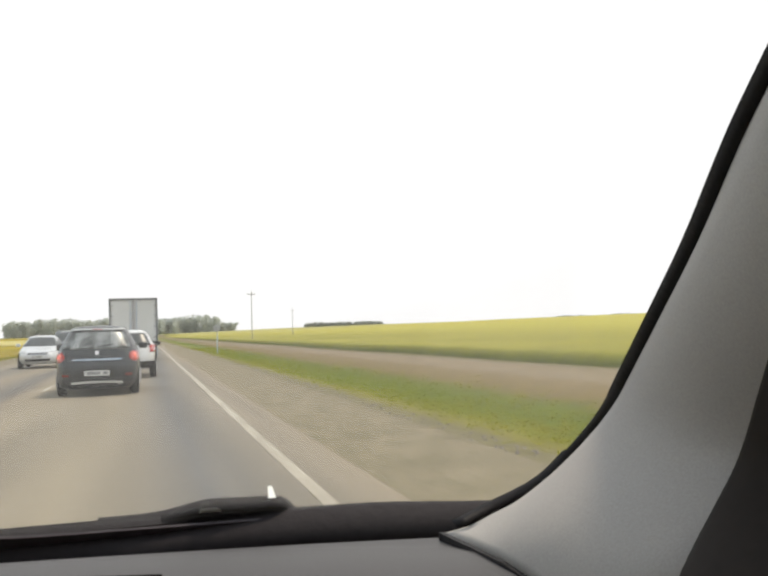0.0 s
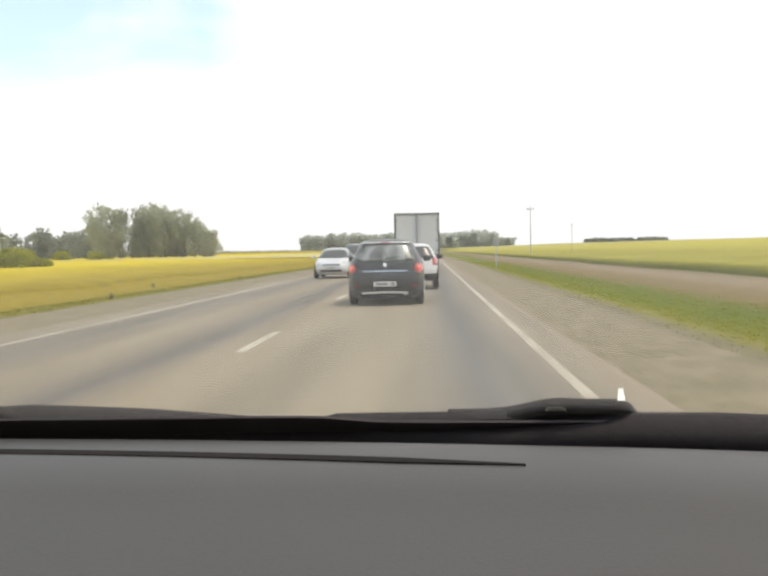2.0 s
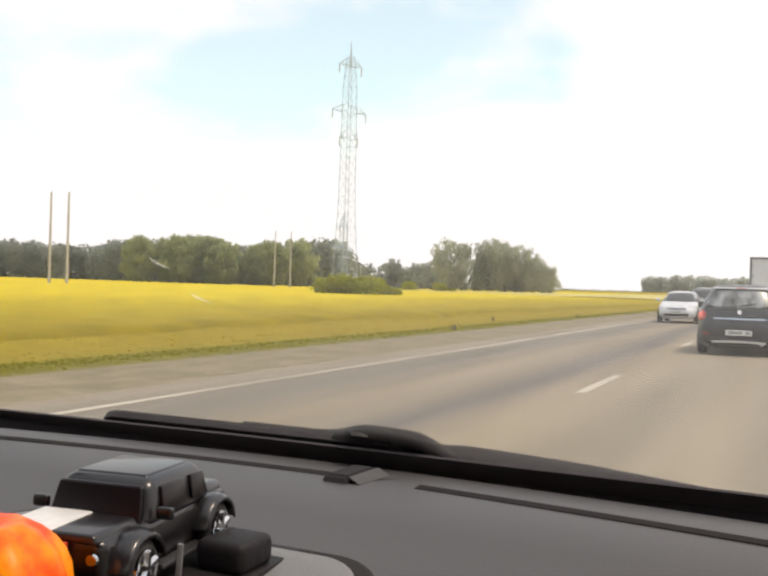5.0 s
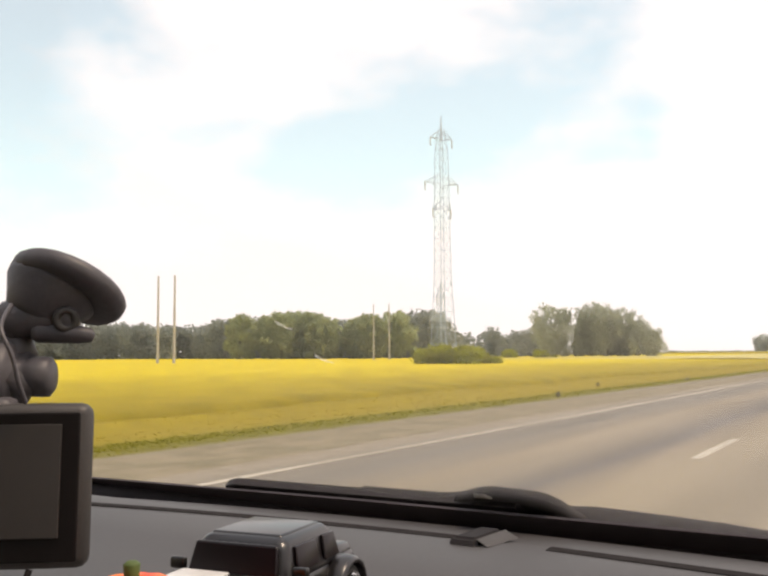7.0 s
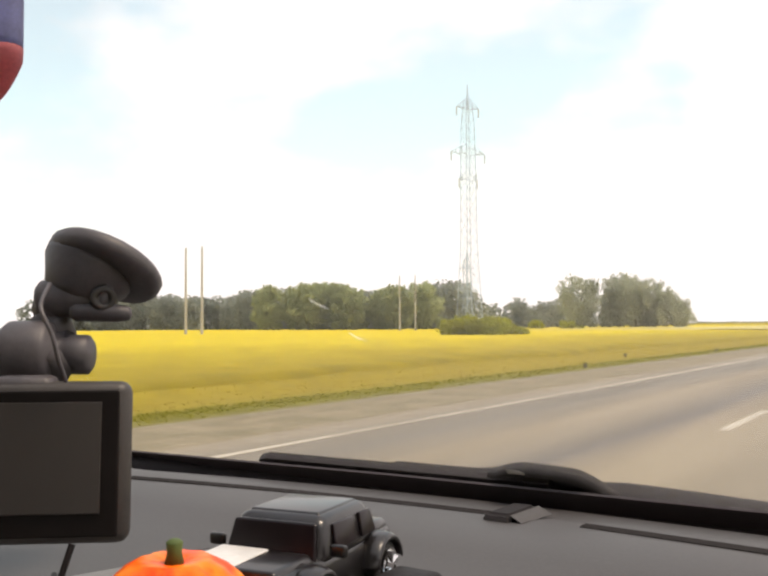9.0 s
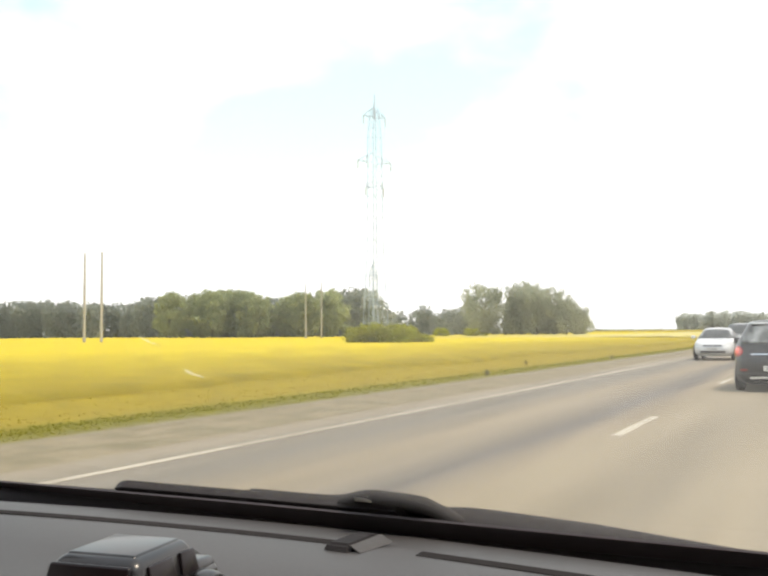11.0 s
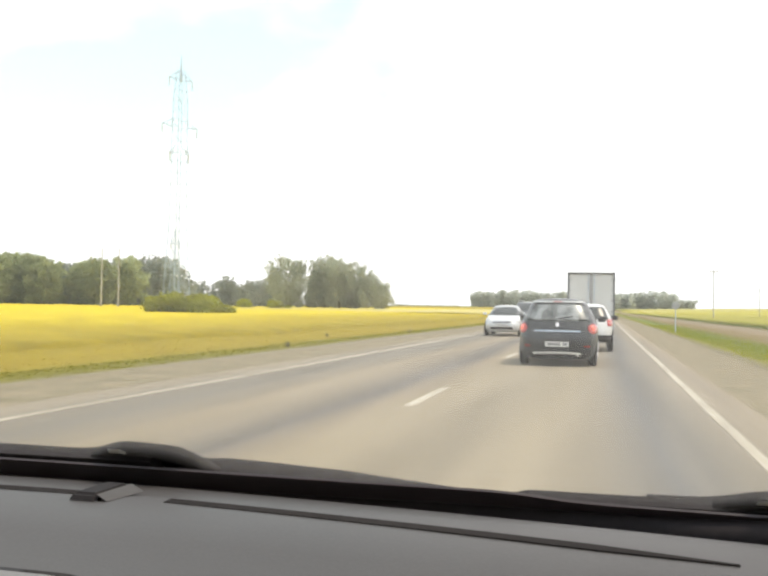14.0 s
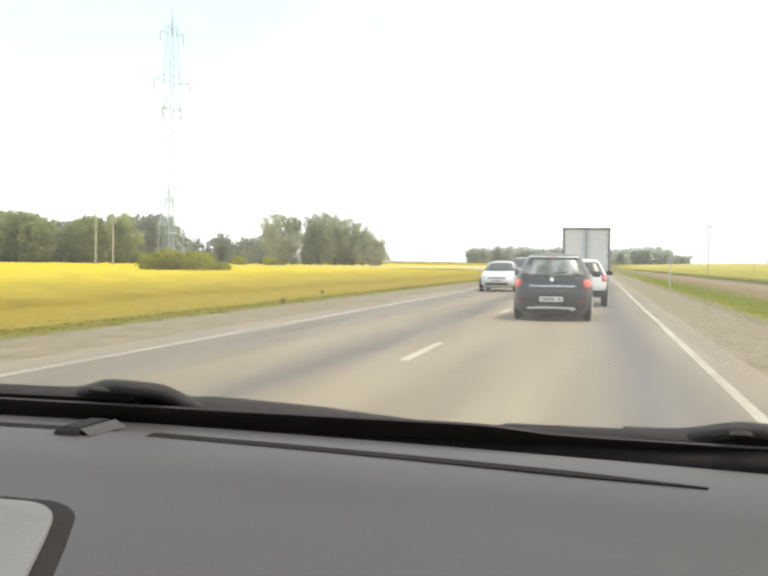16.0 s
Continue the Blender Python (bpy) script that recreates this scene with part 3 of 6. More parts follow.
for _ in range(2600):
    x, y, s = rng.choice([2.0 + 2.2 * rng.uniform(), 2.8 + 1.4 * rng.uniform(), -7.2 - 1.6 * rng.uniform()], p=[0.35, 0.4, 0.25]), 2.5 + 32 * rng.uniform() ** 1.5, rng.uniform(0.008, 0.032)
    k, z = len(V), ground_height(x, y) - 0.012
    a = rng.uniform(0, 6.283, 5)
    for j in range(5):
        V.append((x + s * rng.uniform(0.7, 1.3) * math.cos(1.2566 * j + a[0]), y + s * rng.uniform(0.7, 1.5) * math.sin(1.2566 * j + a[0]), z))
    V.append((x + s * 0.2 * rng.normal(), y, z + s * rng.uniform(0.6, 1.1)))
    F += [(k + j, k + (j + 1) % 5, k + 5) for j in range(5)]
tagged(raw("gravel_stones", V, F, M_STONE), "loose stones scattered on the gravel shoulder", "stones", kind="stuff")

# ---- trees ----
def leaf_cloud(rng, lobes, n, size, hang=0.0):
    """Leaf clumps over the outer part of several uneven lobes: (x, y, z, rx, ry, rz) each; hang: how far the clumps droop."""
    w = np.array([l[3] * l[4] * l[5] for l in lobes]) ** 0.67
    pick = rng.choice(len(lobes), n, p=w / w.sum())
    L = np.array(lobes)[pick]
    d = rng.normal(size=(n, 3))
    d /= np.linalg.norm(d, axis=1)[:, None]
    r = rng.uniform(0.25, 1.0, n) ** 0.5 * (1 + 0.12 * rng.normal(size=n))
    c = L[:, :3] + d * L[:, 3:] * r[:, None]
    u = rng.normal(size=(n, 3))
    u[:, 2] -= hang * 2.5
    u /= np.linalg.norm(u, axis=1)[:, None]
    v = np.cross(u, rng.normal(size=(n, 3)))
    v /= np.linalg.norm(v, axis=1)[:, None]
    s = size * rng.uniform(0.5, 1.4, n)[:, None]
    u, v = u * s * (1 + 0.5 * hang), v * s * (0.7 - 0.25 * hang)
    V = np.stack([c - u - v * 0.4, c + u * 0.2 - v, c + u, c + u * 0.1 + v, c - u * 0.8 + v * 0.6], 1).reshape(-1, 3)
    F = [tuple(range(5 * k, 5 * k + 5)) for k in range(n)]
    return V, F


def tree(name, label, seed, height, spread, stem, leaves, size, mat, group="", hang=0.0):
    """A tapered trunk, limbs that fork, and a broad dome of leafy sprays at their ends."""
    rng = np.random.default_rng(seed)
    t = thing(name, label, "tree", group=group)
    bm = bmesh.new()
    top = Vector((rng.normal(0, 0.04) * height, rng.normal(0, 0.04) * height, height * 0.72))
    r0 = height * 0.018
    pts = [Vector((0, 0, -0.3)), Vector((top.x * 0.3, top.y * 0.2, height * 0.25)), Vector((top.x * 0.7, top.y * 0.8, height * 0.5)), top]
    for k in range(3):
        rod(bm, pts[k], pts[k + 1], r0 * (1 - 0.28 * k), r0 * (1 - 0.28 * (k + 1)), 8)
    lobes = []
    for k in range(26):
        f = (k + 0.5) / 26
        h = stem + 0.10 + (0.84 - stem) * f ** 0.85
        dome = math.sqrt(max(0.03, 1 - ((h - 0.42) / 0.56) ** 2)) if h > 0.42 else 0.82 + 0.43 * h
        a = 2.399 * k + rng.uniform(-0.5, 0.5)
        d = spread * dome * rng.uniform(0.55, 0.92)
        end = Vector((math.cos(a) * d, math.sin(a) * d, h * height))
        base = Vector((0, 0, max(stem, h - 0.25) * height * 0.85)) + Vector((top.x, top.y, 0)) * h
        if k % 2 == 0:
            rod(bm, base, end, r0 * 0.4, r0 * 0.1, 6)
        for j in range(2):
            q = spread * rng.uniform(0.15, 0.30)
            p = end + Vector(rng.normal(0, spread * 0.10, 3))
            lobes.append((p.x, p.y, min(p.z - hang * q * 0.8, height * 0.92), q, q, q * (rng.uniform(0.7, 1.1) + hang * rng.uniform(0.5, 1.2))))
    for h, w in ((0.84, 0.34), (0.72, 0.55), (0.55, 0.68), (stem + 0.36, 0.70), (stem + 0.22, 0.68), (stem + 0.10, 0.55)):
        lobes.append((top.x * h + rng.normal(0, 0.05) * spread, top.y * h, height * h, spread * w, spread * w, height * 0.13))
    part("trunk", bm, M_BARK, t, "grey brown bark")
    V, F = leaf_cloud(rng, lobes, leaves, size, hang)
    raw("crown", V, F, mat, t)
    return t


def bush(name, label, seed, w, h, leaves, mat, group=""):
    rng = np.random.default_rng(seed)
    t = thing(name, label, "bush", group=group)
    bm = bmesh.new()
    lobes = []
    for k in range(7):
        x, y = rng.normal(0, w * 0.28), rng.normal(0, w * 0.2)
        hh = h * rng.uniform(0.75, 1.0) * max(0.4, 1 - 1.6 * (x / w) ** 2 - (y / w) ** 2)
        rod(bm, (x * 0.3, y * 0.3, -0.2), (x, y, hh), 0.06, 0.02, 5)
        lobes.append((x, y, hh * 0.62, w * 0.26, w * 0.24, hh * 0.55))
    part("stems", bm, M_BARK, t)
    V, F = leaf_cloud(rng, lobes, leaves, h * 0.05)
    V[:, 2] = np.maximum(V[:, 2], 0.02)
    raw("foliage", V, F, mat, t)
    return t


# the grove in the field
grove = [tree("willow_tree", "tall grey green willow with a broad drooping crown in the grove", 21 + k, 27 - 2 * (k % 2), 10.5, 0.03, 5400, 0.52, M_LEAF, "grove in the field", 0.8) for k in range(3)]
spots = [(-139.5, 378, 0.86, 0, 1.16), (-122.5, 380, 0.92, 1, 1.0), (-114, 376, 0.83, 2, 1.05), (-107.5, 383, 0.72, 0, 1.1), (-101.5, 378, 0.62, 1, 1.1), (-131, 394, 0.60, 2, 1.1), (-96.5, 384, 0.46, 2, 1.1)]
for k, (x, y, s, v, wide) in enumerate(spots):
    m = pose(x, y, 0.2, 0, 0, 53 * k) @ Matrix.Diagonal((s * wide, s * wide, s, 1))
    if k < 3:
        grove[v].matrix_basis = m
    else:
        o = copy_thing(grove[v], pose(x, y, 0.2, 0, 0, 53 * k))
        o.matrix_basis = m

# the nearer clump at the wood's edge
clump = [tree("birch_tree", "broad green tree at the edge of the wood", 41 + k, 16.5, 6.6, 0.02, 5200, 0.42, M_BIRCH, "trees at the wood's edge") for k in range(3)]
rng = np.random.default_rng(5)
n = 0
for k in range(15):
    f = k / 14
    x, y = lerp(-190, -148, f) + rng.normal(0, 1.6), lerp(232, 247, f) + rng.normal(0, 5)
    s = rng.uniform(0.80, 1.0) * (0.82 if 0.78 < f < 0.9 else 1.0) * (1.02 if k == 14 else 1.0)
    m = pose(x, y, 0.1, 0, 0, rng.uniform(0, 360)) @ Matrix.Diagonal((s, s, s, 1))
    if n < 3:
        clump[n].matrix_basis = m
    else:
        copy_thing(clump[k % 3], pose(0, 0, 0)).matrix_basis = m
    n += 1

bushes = [bush("willow_bush", "yellow green willow bush at the field's edge", 61 + k, 6.0, 3.4, 4200, M_BUSH, "bushes in the field") for k in range(2)]
places = [(-41.9, 81, 0.74), (-39.8, 83, 0.62), (-38.2, 84, 0.40), (-128, 262, 1.3), (-121, 258, 1.1), (-112, 266, 0.9), (-104, 270, 0.9), (-139, 250, 1.0), (-330, 318, 1.9), (-314, 316, 1.6), (-300, 320, 1.4)]
for k, (x, y, s) in enumerate(places):
    m = pose(x, y, 0.0, 0, 0, 67 * k) @ Matrix.Diagonal((s, s, s, 1))
    if k < 2:
        bushes[k].matrix_basis = m
    else:
        copy_thing(bushes[k % 2], pose(0, 0, 0)).matrix_basis = m


def woodland(name, line, count, height, spread, leaves, size, mat, label, seed, trunk=0.25):
    """A distant wood: many uneven crowns along a line (x, y) to (x, y), some rows deep."""
    rng = np.random.default_rng(seed)
    (xa, ya), (xb, yb), depth, zb = line
    V, F = [], []
    for k in range(count):
        f = (k + rng.uniform(-0.5, 0.5)) / count
        x, y = lerp(xa, xb, f) + rng.normal(0, 1), lerp(ya, yb, f) + depth * rng.uniform()
        h = height * rng.uniform(0.90, 1.04) * (0.94 + 0.07 * math.sin(f * 19 + seed))
        lobes = [(x + rng.normal(0, spread * 0.3), y + rng.normal(0, spread * 0.3), zb + h * q, spread * rng.uniform(0.6, 0.9), spread * rng.uniform(0.6, 0.9), h * 0.2) for q in (0.1, 0.25, 0.42, 0.6, 0.78)]
        v, fa = leaf_cloud(rng, lobes, leaves, size)
        v[:, 2] = np.maximum(v[:, 2], zb)
        F += [tuple(len(V) + i for i in q) for q in fa]
        V += list(v)
    return tagged(raw(name, V, F, mat), label, "wood", kind="stuff")


woodland("woodland", ((-430, 300), (-152, 284), 26, 0.0), 130, 19.0, 5.2, 520, 0.72, M_LEAF_DARK, "dense dark green wood along the field", 71)
woodland("woodland", ((-240, 520), (-176, 470), 20, 0.2), 22, 15, 4.4, 260, 0.8, M_LEAF_DARK, "distant low wood behind the grove", 73)
woodland("woodland", ((-260, 420), (-150, 400), 20, 0.2), 26, 16, 4.8, 260, 0.8, M_LEAF_DARK, "low wood behind the bushes", 77)
woodland("distant_woodland", ((-230, 1540), (125, 1560), 60, 4.0), 120, 33, 8, 240, 1.7, M_FAR_HAZE, "far wood on the horizon ahead of the road", 79)
woodland("distant_woodland", ((125, 1580), (155, 1600), 40, 5.0), 8, 19, 7, 240, 1.7, M_FAR_HAZE, "far lower trees at the end of the wood", 80)
woodland("distant_woodland", ((270, 1500), (400, 1480), 40, 5.4), 26, 12, 6, 300, 1.7, M_LEAF_DARK, "far strip of trees on the crop horizon", 81)
woodland("distant_woodland", ((700, 1400), (930, 1290), 40, 6.6), 34, 9.5, 7, 300, 1.7, M_LEAF_DARK, "far strip of trees on the crop horizon", 82)
woodland("distant_woodland", ((-420, 1500), (-240, 1540), 40, 1.0), 26, 5, 6, 120, 1.7, M_LEAF_DARK, "very low far trees on the horizon", 83)

# ---- poles, pylons, sign ----
def lattice_pylon(label, at, turn, H, base, waist, arms, bar=1.0):
    t = thing("lattice_pylon", label, "pylon", at, turn)
    def half(z):
        return lerp(base, waist, z / (H * 0.34)) / 2 if z < H * 0.34 else lerp(waist, waist * 0.8, (z - H * 0.34) / (H * 0.5)) / 2 if z < H * 0.84 else lerp(waist * 0.8, 0.3, (z - H * 0.84) / (H * 0.16)) / 2
    levels = [0]
    while levels[-1] < H * 0.93:
        levels.append(levels[-1] + max(1.7, half(levels[-1]) * 1.9))
    levels[-1] = H * 0.94
    for sx, sy in ((1, 1), (1, -1), (-1, 1), (-1, -1)):
        bm = bmesh.new()
        for a, b in zip(levels, levels[1:]):
            rod(bm, (sx * half(a), sy * half(a), a), (sx * half(b), sy * half(b), b), 0.060 * bar, 0.060 * bar, 5)
        part("leg", bm, M_STEEL, t)
    bm = bmesh.new()
    for k, (a, b) in enumerate(zip(levels, levels[1:])):
        ha, hb = half(a), half(b)
        for q in range(4):
            c, s = ((1, 0), (0, 1), (-1, 0), (0, -1))[q], ((0, 1), (-1, 0), (0, -1), (1, 0))[q]
            p = lambda h, z, w: (h * (c[0] + w * s[0]), h * (c[1] + w * s[1]), z)
            rod(bm, p(ha, a, -1), p(hb, b, 1), 0.023 * bar, 0.023 * bar, 4)
            rod(bm, p(ha, a, 1), p(hb, b, -1), 0.023 * bar, 0.023 * bar, 4)
            rod(bm, p(hb, b, -1), p(hb, b, 1), 0.023 * bar, 0.023 * bar, 4)
    part("bracing", bm, M_STEEL, t)
    for z, l in arms:
        h = half(z)
        for s in (-1, 1):
            bm = bmesh.new()
            for w in (-1, 1):
                rod(bm, (s * h, w * h, z), (s * l, 0, z + 0.2), 0.06 * bar, 0.05 * bar, 4)
                rod(bm, (s * h, w * h, z + 1.5), (s * l, 0, z + 0.2), 0.05 * bar, 0.05 * bar, 4)
            for q in (0.3, 0.6):
                rod(bm, (s * lerp(h, l, q), -h * (1 - q), z + 0.2 * q), (s * lerp(h, l, q), h * (1 - q), z + 0.2 * q), 0.04, 0.04, 4)
                rod(bm, (s * lerp(h, l, q), 0, z + 0.2 * q), (s * lerp(h, l, q), 0, z + 1.5 - 1.3 * q), 0.04, 0.04, 4)
            part("crossarm", bm, M_STEEL, t)
            part("insulator", rodm((s * l, 0, z + 0.2), (s * l, 0, z - 1.4), 0.09, 0.09, 6), M_CONCRETE, t, "pale hanging insulator")
    part("peak", rodm((0, 0, H * 0.9), (0, 0, H), 0.28, 0.05, 6), M_STEEL, t)
    return t


lattice_pylon("tall pale steel lattice pylon among bushes", (-70, 136, -0.05), 62, 43.5, 3.4, 2.1, [(26.6, 1.9), (31.2, 3.5), (39.2, 2.3)])
lattice_pylon("smaller grey lattice pylon with one wide crossarm", (-131, 253, -0.05), 75, 25, 3.6, 1.9, [(12.6, 5.2), (20.0, 2.0)], 1.35)


def pole(label, at, h, r, mat, arm=0.0):
    t = thing("utility_pole", label, "pole", at, group="roadside poles")
    part("shaft", lathe([(-0.5, r), (h * 0.5, r * 0.8), (h, r * 0.55)], (0, 0, 0), (0, 0, 1), 10), mat, t)
    if arm:
        part("crossarm", boxm((0, 0, h - 0.8), (arm, 0.10, 0.12), 0.01), mat, t)
        for s in (-0.45, 0.45):
            part("insulator", lathe([(0, 0.05), (0.06, 0.08), (0.10, 0.04), (0.2, 0.05)], (s * arm, 0, h - 0.74), (0, 0, 1), 8), M_CONCRETE, t)
    return t


pole("pale concrete pole standing in the yellow field", (-95.5, 94, 0), 13.2, 0.22, M_CONCRETE)
pole("pale concrete pole standing in the yellow field", (-92.2, 94, 0), 13.2, 0.22, M_CONCRETE)
pole("pale concrete pole at the far side of the field", (-94.7, 153, 0), 11.8, 0.17, M_CONCRETE)
pole("pale concrete pole at the far side of the field", (-91.6, 154, 0), 11.8, 0.17, M_CONCRETE)
pole("thin grey pole beyond the crop field", (16.2, 142, 0), 8.3, 0.09, M_CONCRETE, 1.2)
pole("thin grey pole beyond the crop field", (40.0, 250, -0.02), 8.3, 0.11, M_CONCRETE, 1.2)

sign = thing("road_sign", "round grey road sign on a thin post", "road sign", (5.6, 74, ground_height(5.6, 74) - 0.03))
part("post", rodm((0, 0, 0), (0, 0, 2.35), 0.035, 0.035, 10), M_STEEL, sign)
disc = part("disc", lathe([(-0.008, 0.30), (0.0, 0.305), (0.008, 0.30)], (0, -0.05, 2.1), (0, 1, 0), 28), M_SIGN, sign)
part("clamp", boxm((0, -0.02, 2.1), (0.12, 0.05, 0.05), 0.005), M_STEEL, sign)

weed = bush("roadside_weed", "small dark weed clump at the edge of the gravel", 91, 0.55, 0.55, 260, M_WEED, "weeds on the verge")
weed.matrix_basis = pose(-9.9, 27, ground_height(-9.9, 27) - 0.03) @ Matrix.Diagonal((0.42, 0.42, 0.38, 1))
for k, (x, y) in enumerate([(-10, 46), (-13, 41)]):
    copy_thing(weed, pose(x, y, ground_height(x, y) - 0.03, 0, 0, 70 * k)).matrix_basis = pose(x, y, ground_height(x, y) - 0.03, 0, 0, 70 * k) @ Matrix.Diagonal((0.42, 0.42, 0.36, 1))

# ---- vehicles ----
def pane(p, out, nx=5, nz=3, thick=0.012):
    """A slightly bowed panel between four corners: bottom left, bottom right, top right, top left."""
    p = [Vector(q) for q in p]
    o = Vector(out).normalized()
    bow = 0.014 * (p[2] - p[0]).length
    rows = []
    for j in range(nz + 1):
        a, b = p[0].lerp(p[3], j / nz), p[1].lerp(p[2], j / nz)
        rows.append([a.lerp(b, i / nx) + o * (bow * math.sin(math.pi * i / nx) * math.sin(math.pi * j / nz)) for i in range(nx + 1)])
    return grid(rows, thick, -o)


def wheel(parent, x, y, r, w, alloy):
    s = 1 if x > 0 else -1
    t = part("wheel", lathe([(-w / 2, r * 0.62), (-w / 2 + 0.01, r * 0.9), (-w * 0.36, r), (w * 0.36, r), (w / 2 - 0.01, r * 0.9), (w / 2, r * 0.62)], (x, y, r), (s, 0, 0), 26), M_RUBBER, parent, "black tyre", True)
    bm = lathe([(w * 0.36, r * 0.64), (w * 0.44, r * 0.6), (w * 0.40, r * 0.5)], (x, y, r), (s, 0, 0), 22)
    for k in range(5):
        a = 6.283 * k / 5
        rod(bm, (x + s * w * 0.44, y, r), (x + s * w * 0.44, y + r * 0.58 * math.cos(a), r + r * 0.58 * math.sin(a)), r * 0.13, r * 0.09, 6)
    part("rim", bm, alloy, t, "light alloy rim")


def plate(parent, at, face, w=0.52, h=0.112):
    """A number plate with plain bars for its characters."""
    x, y, z = at
    p = part("number_plate", boxm((x, y, z), (w, 0.012, h), 0.004), M_PLATE, parent, "white plate with plain dark bars")
    for q, l in ((-0.12, 0.52), (0.34, 0.18)):
        part("bar", boxm((x + w * q, y + face * 0.009, z), (w * l, 0.004, h * 0.5), 0.001, None, 1), M_BAR, p)


def mirrors(t, x, y, z, mat):
    for s in (-1, 1):
        part("door_mirror", boxm((s * x, y, z), (0.19, 0.10, 0.14), 0.035, None, 3), mat, t, smooth=True)


class Shell:
    """A car's rounded skin by height: (z, half width, tail y, nose y); each level is a rounded oblong in plan."""

    def __init__(self, levels, mid, n=4.5):
        self.levels, self.mid, self.n = levels, mid, n

    def at(self, z):
        L = self.levels
        for k in range(len(L) - 1):
            if L[k][0] <= z <= L[k + 1][0]:
                t = (z - L[k][0]) / (L[k + 1][0] - L[k][0])
                out = []
                for c in (1, 2, 3):
                    a, b, c1, d = (L[max(0, min(len(L) - 1, k + j))][c] for j in (-1, 0, 1, 2))
                    out.append(0.5 * (2 * b + (c1 - a) * t + (2 * a - 5 * b + 4 * c1 - d) * t * t + (3 * b - a - 3 * c1 + d) * t ** 3))
                return out
        return L[-1][1:]

    def tail(self, z, s, out=0.0):
        """A point of the tail at a share s of the half width."""
        w, y0, _ = self.at(z)
        q = (1 - min(1.0, abs(s)) ** self.n) ** (1 / self.n)
        return (s * (w + out), self.mid - (self.mid - y0 + out) * q, z)

    def nose(self, z, s, out=0.0):
        """A point of the nose at a share s of the half width."""
        w, _, y1 = self.at(z)
        q = (1 - min(1.0, abs(s)) ** self.n) ** (1 / self.n)
        return (s * (w + out), self.mid + (y1 - self.mid + out) * q, z)

    def side(self, z, y, sign, out=0.0):
        w, y0, y1 = self.at(z)
        half = self.mid - y0 if y < self.mid else y1 - self.mid
        q = (1 - min(1.0, abs(y - self.mid) / half) ** self.n) ** (1 / self.n)
        return (sign * (w + out) * q, y, z)

    def mesh(self, m=28, rings=40):
        bm, rows = bmesh.new(), []
        z0, z1 = self.levels[0][0], self.levels[-1][0]
        for r in range(rings + 1):
            z = lerp(z0, z1, r / rings)
            w, y0, y1 = self.at(z)
            ring = []
            for k in range(4 * m):
                a = 1.5708 * k / m
                c, d = math.cos(a), math.sin(a)
                x = w * math.copysign(abs(c) ** (2 / self.n), c)
                y = math.copysign(abs(d) ** (2 / self.n), d)
                ring.append(bm.verts.new((x, self.mid + y * ((y1 - self.mid) if y > 0 else (self.mid - y0)), z)))
            rows.append(ring)
        for a, b in zip(rows, rows[1:]):
            for k in range(4 * m):
                bm.faces.new((a[k], a[(k + 1) % (4 * m)], b[(k + 1) % (4 * m)], b[k]))
        bm.faces.new(rows[0][::-1])
        bm.faces.new(rows[-1])
        return bm

    def tail_patch(self, z0, z1, s0, s1, out=0.006, nx=14, nz=6, bend=None, front=False):
        """A panel that hugs the tail; bend(i, j) may shift (s, z) by fractions to round its outline."""
        rows = []
        for j in range(nz + 1):
            row = []
            for i in range(nx + 1):
                s, z = lerp(s0, s1, i / nx), lerp(z0, z1, j / nz)
                if bend:
                    s, z = bend(i / nx, j / nz, s, z)
                row.append(self.nose(z, s, out) if front else self.tail(z, s, out))
            rows.append(row)
        return grid(rows, 0.012, (0, -1 if front else 1, -0.1))

    def nose_patch(self, z0, z1, s0, s1, out=0.006, nx=14, nz=6, bend=None):
        return self.tail_patch(z0, z1, s0, s1, out, nx, nz, bend, True)

    def side_patch(self, z0, z1, low, high, sign, out=0.005, ny=10, nz=4):
        rows = [[self.side(lerp(z0, z1, j / nz), lerp(lerp(low[0], high[0], j / nz), lerp(low[1], high[1], j / nz), i / ny), sign, out) for i in range(ny + 1)] for j in range(nz + 1)]
        return grid(rows, 0.010, (-sign, 0, 0))


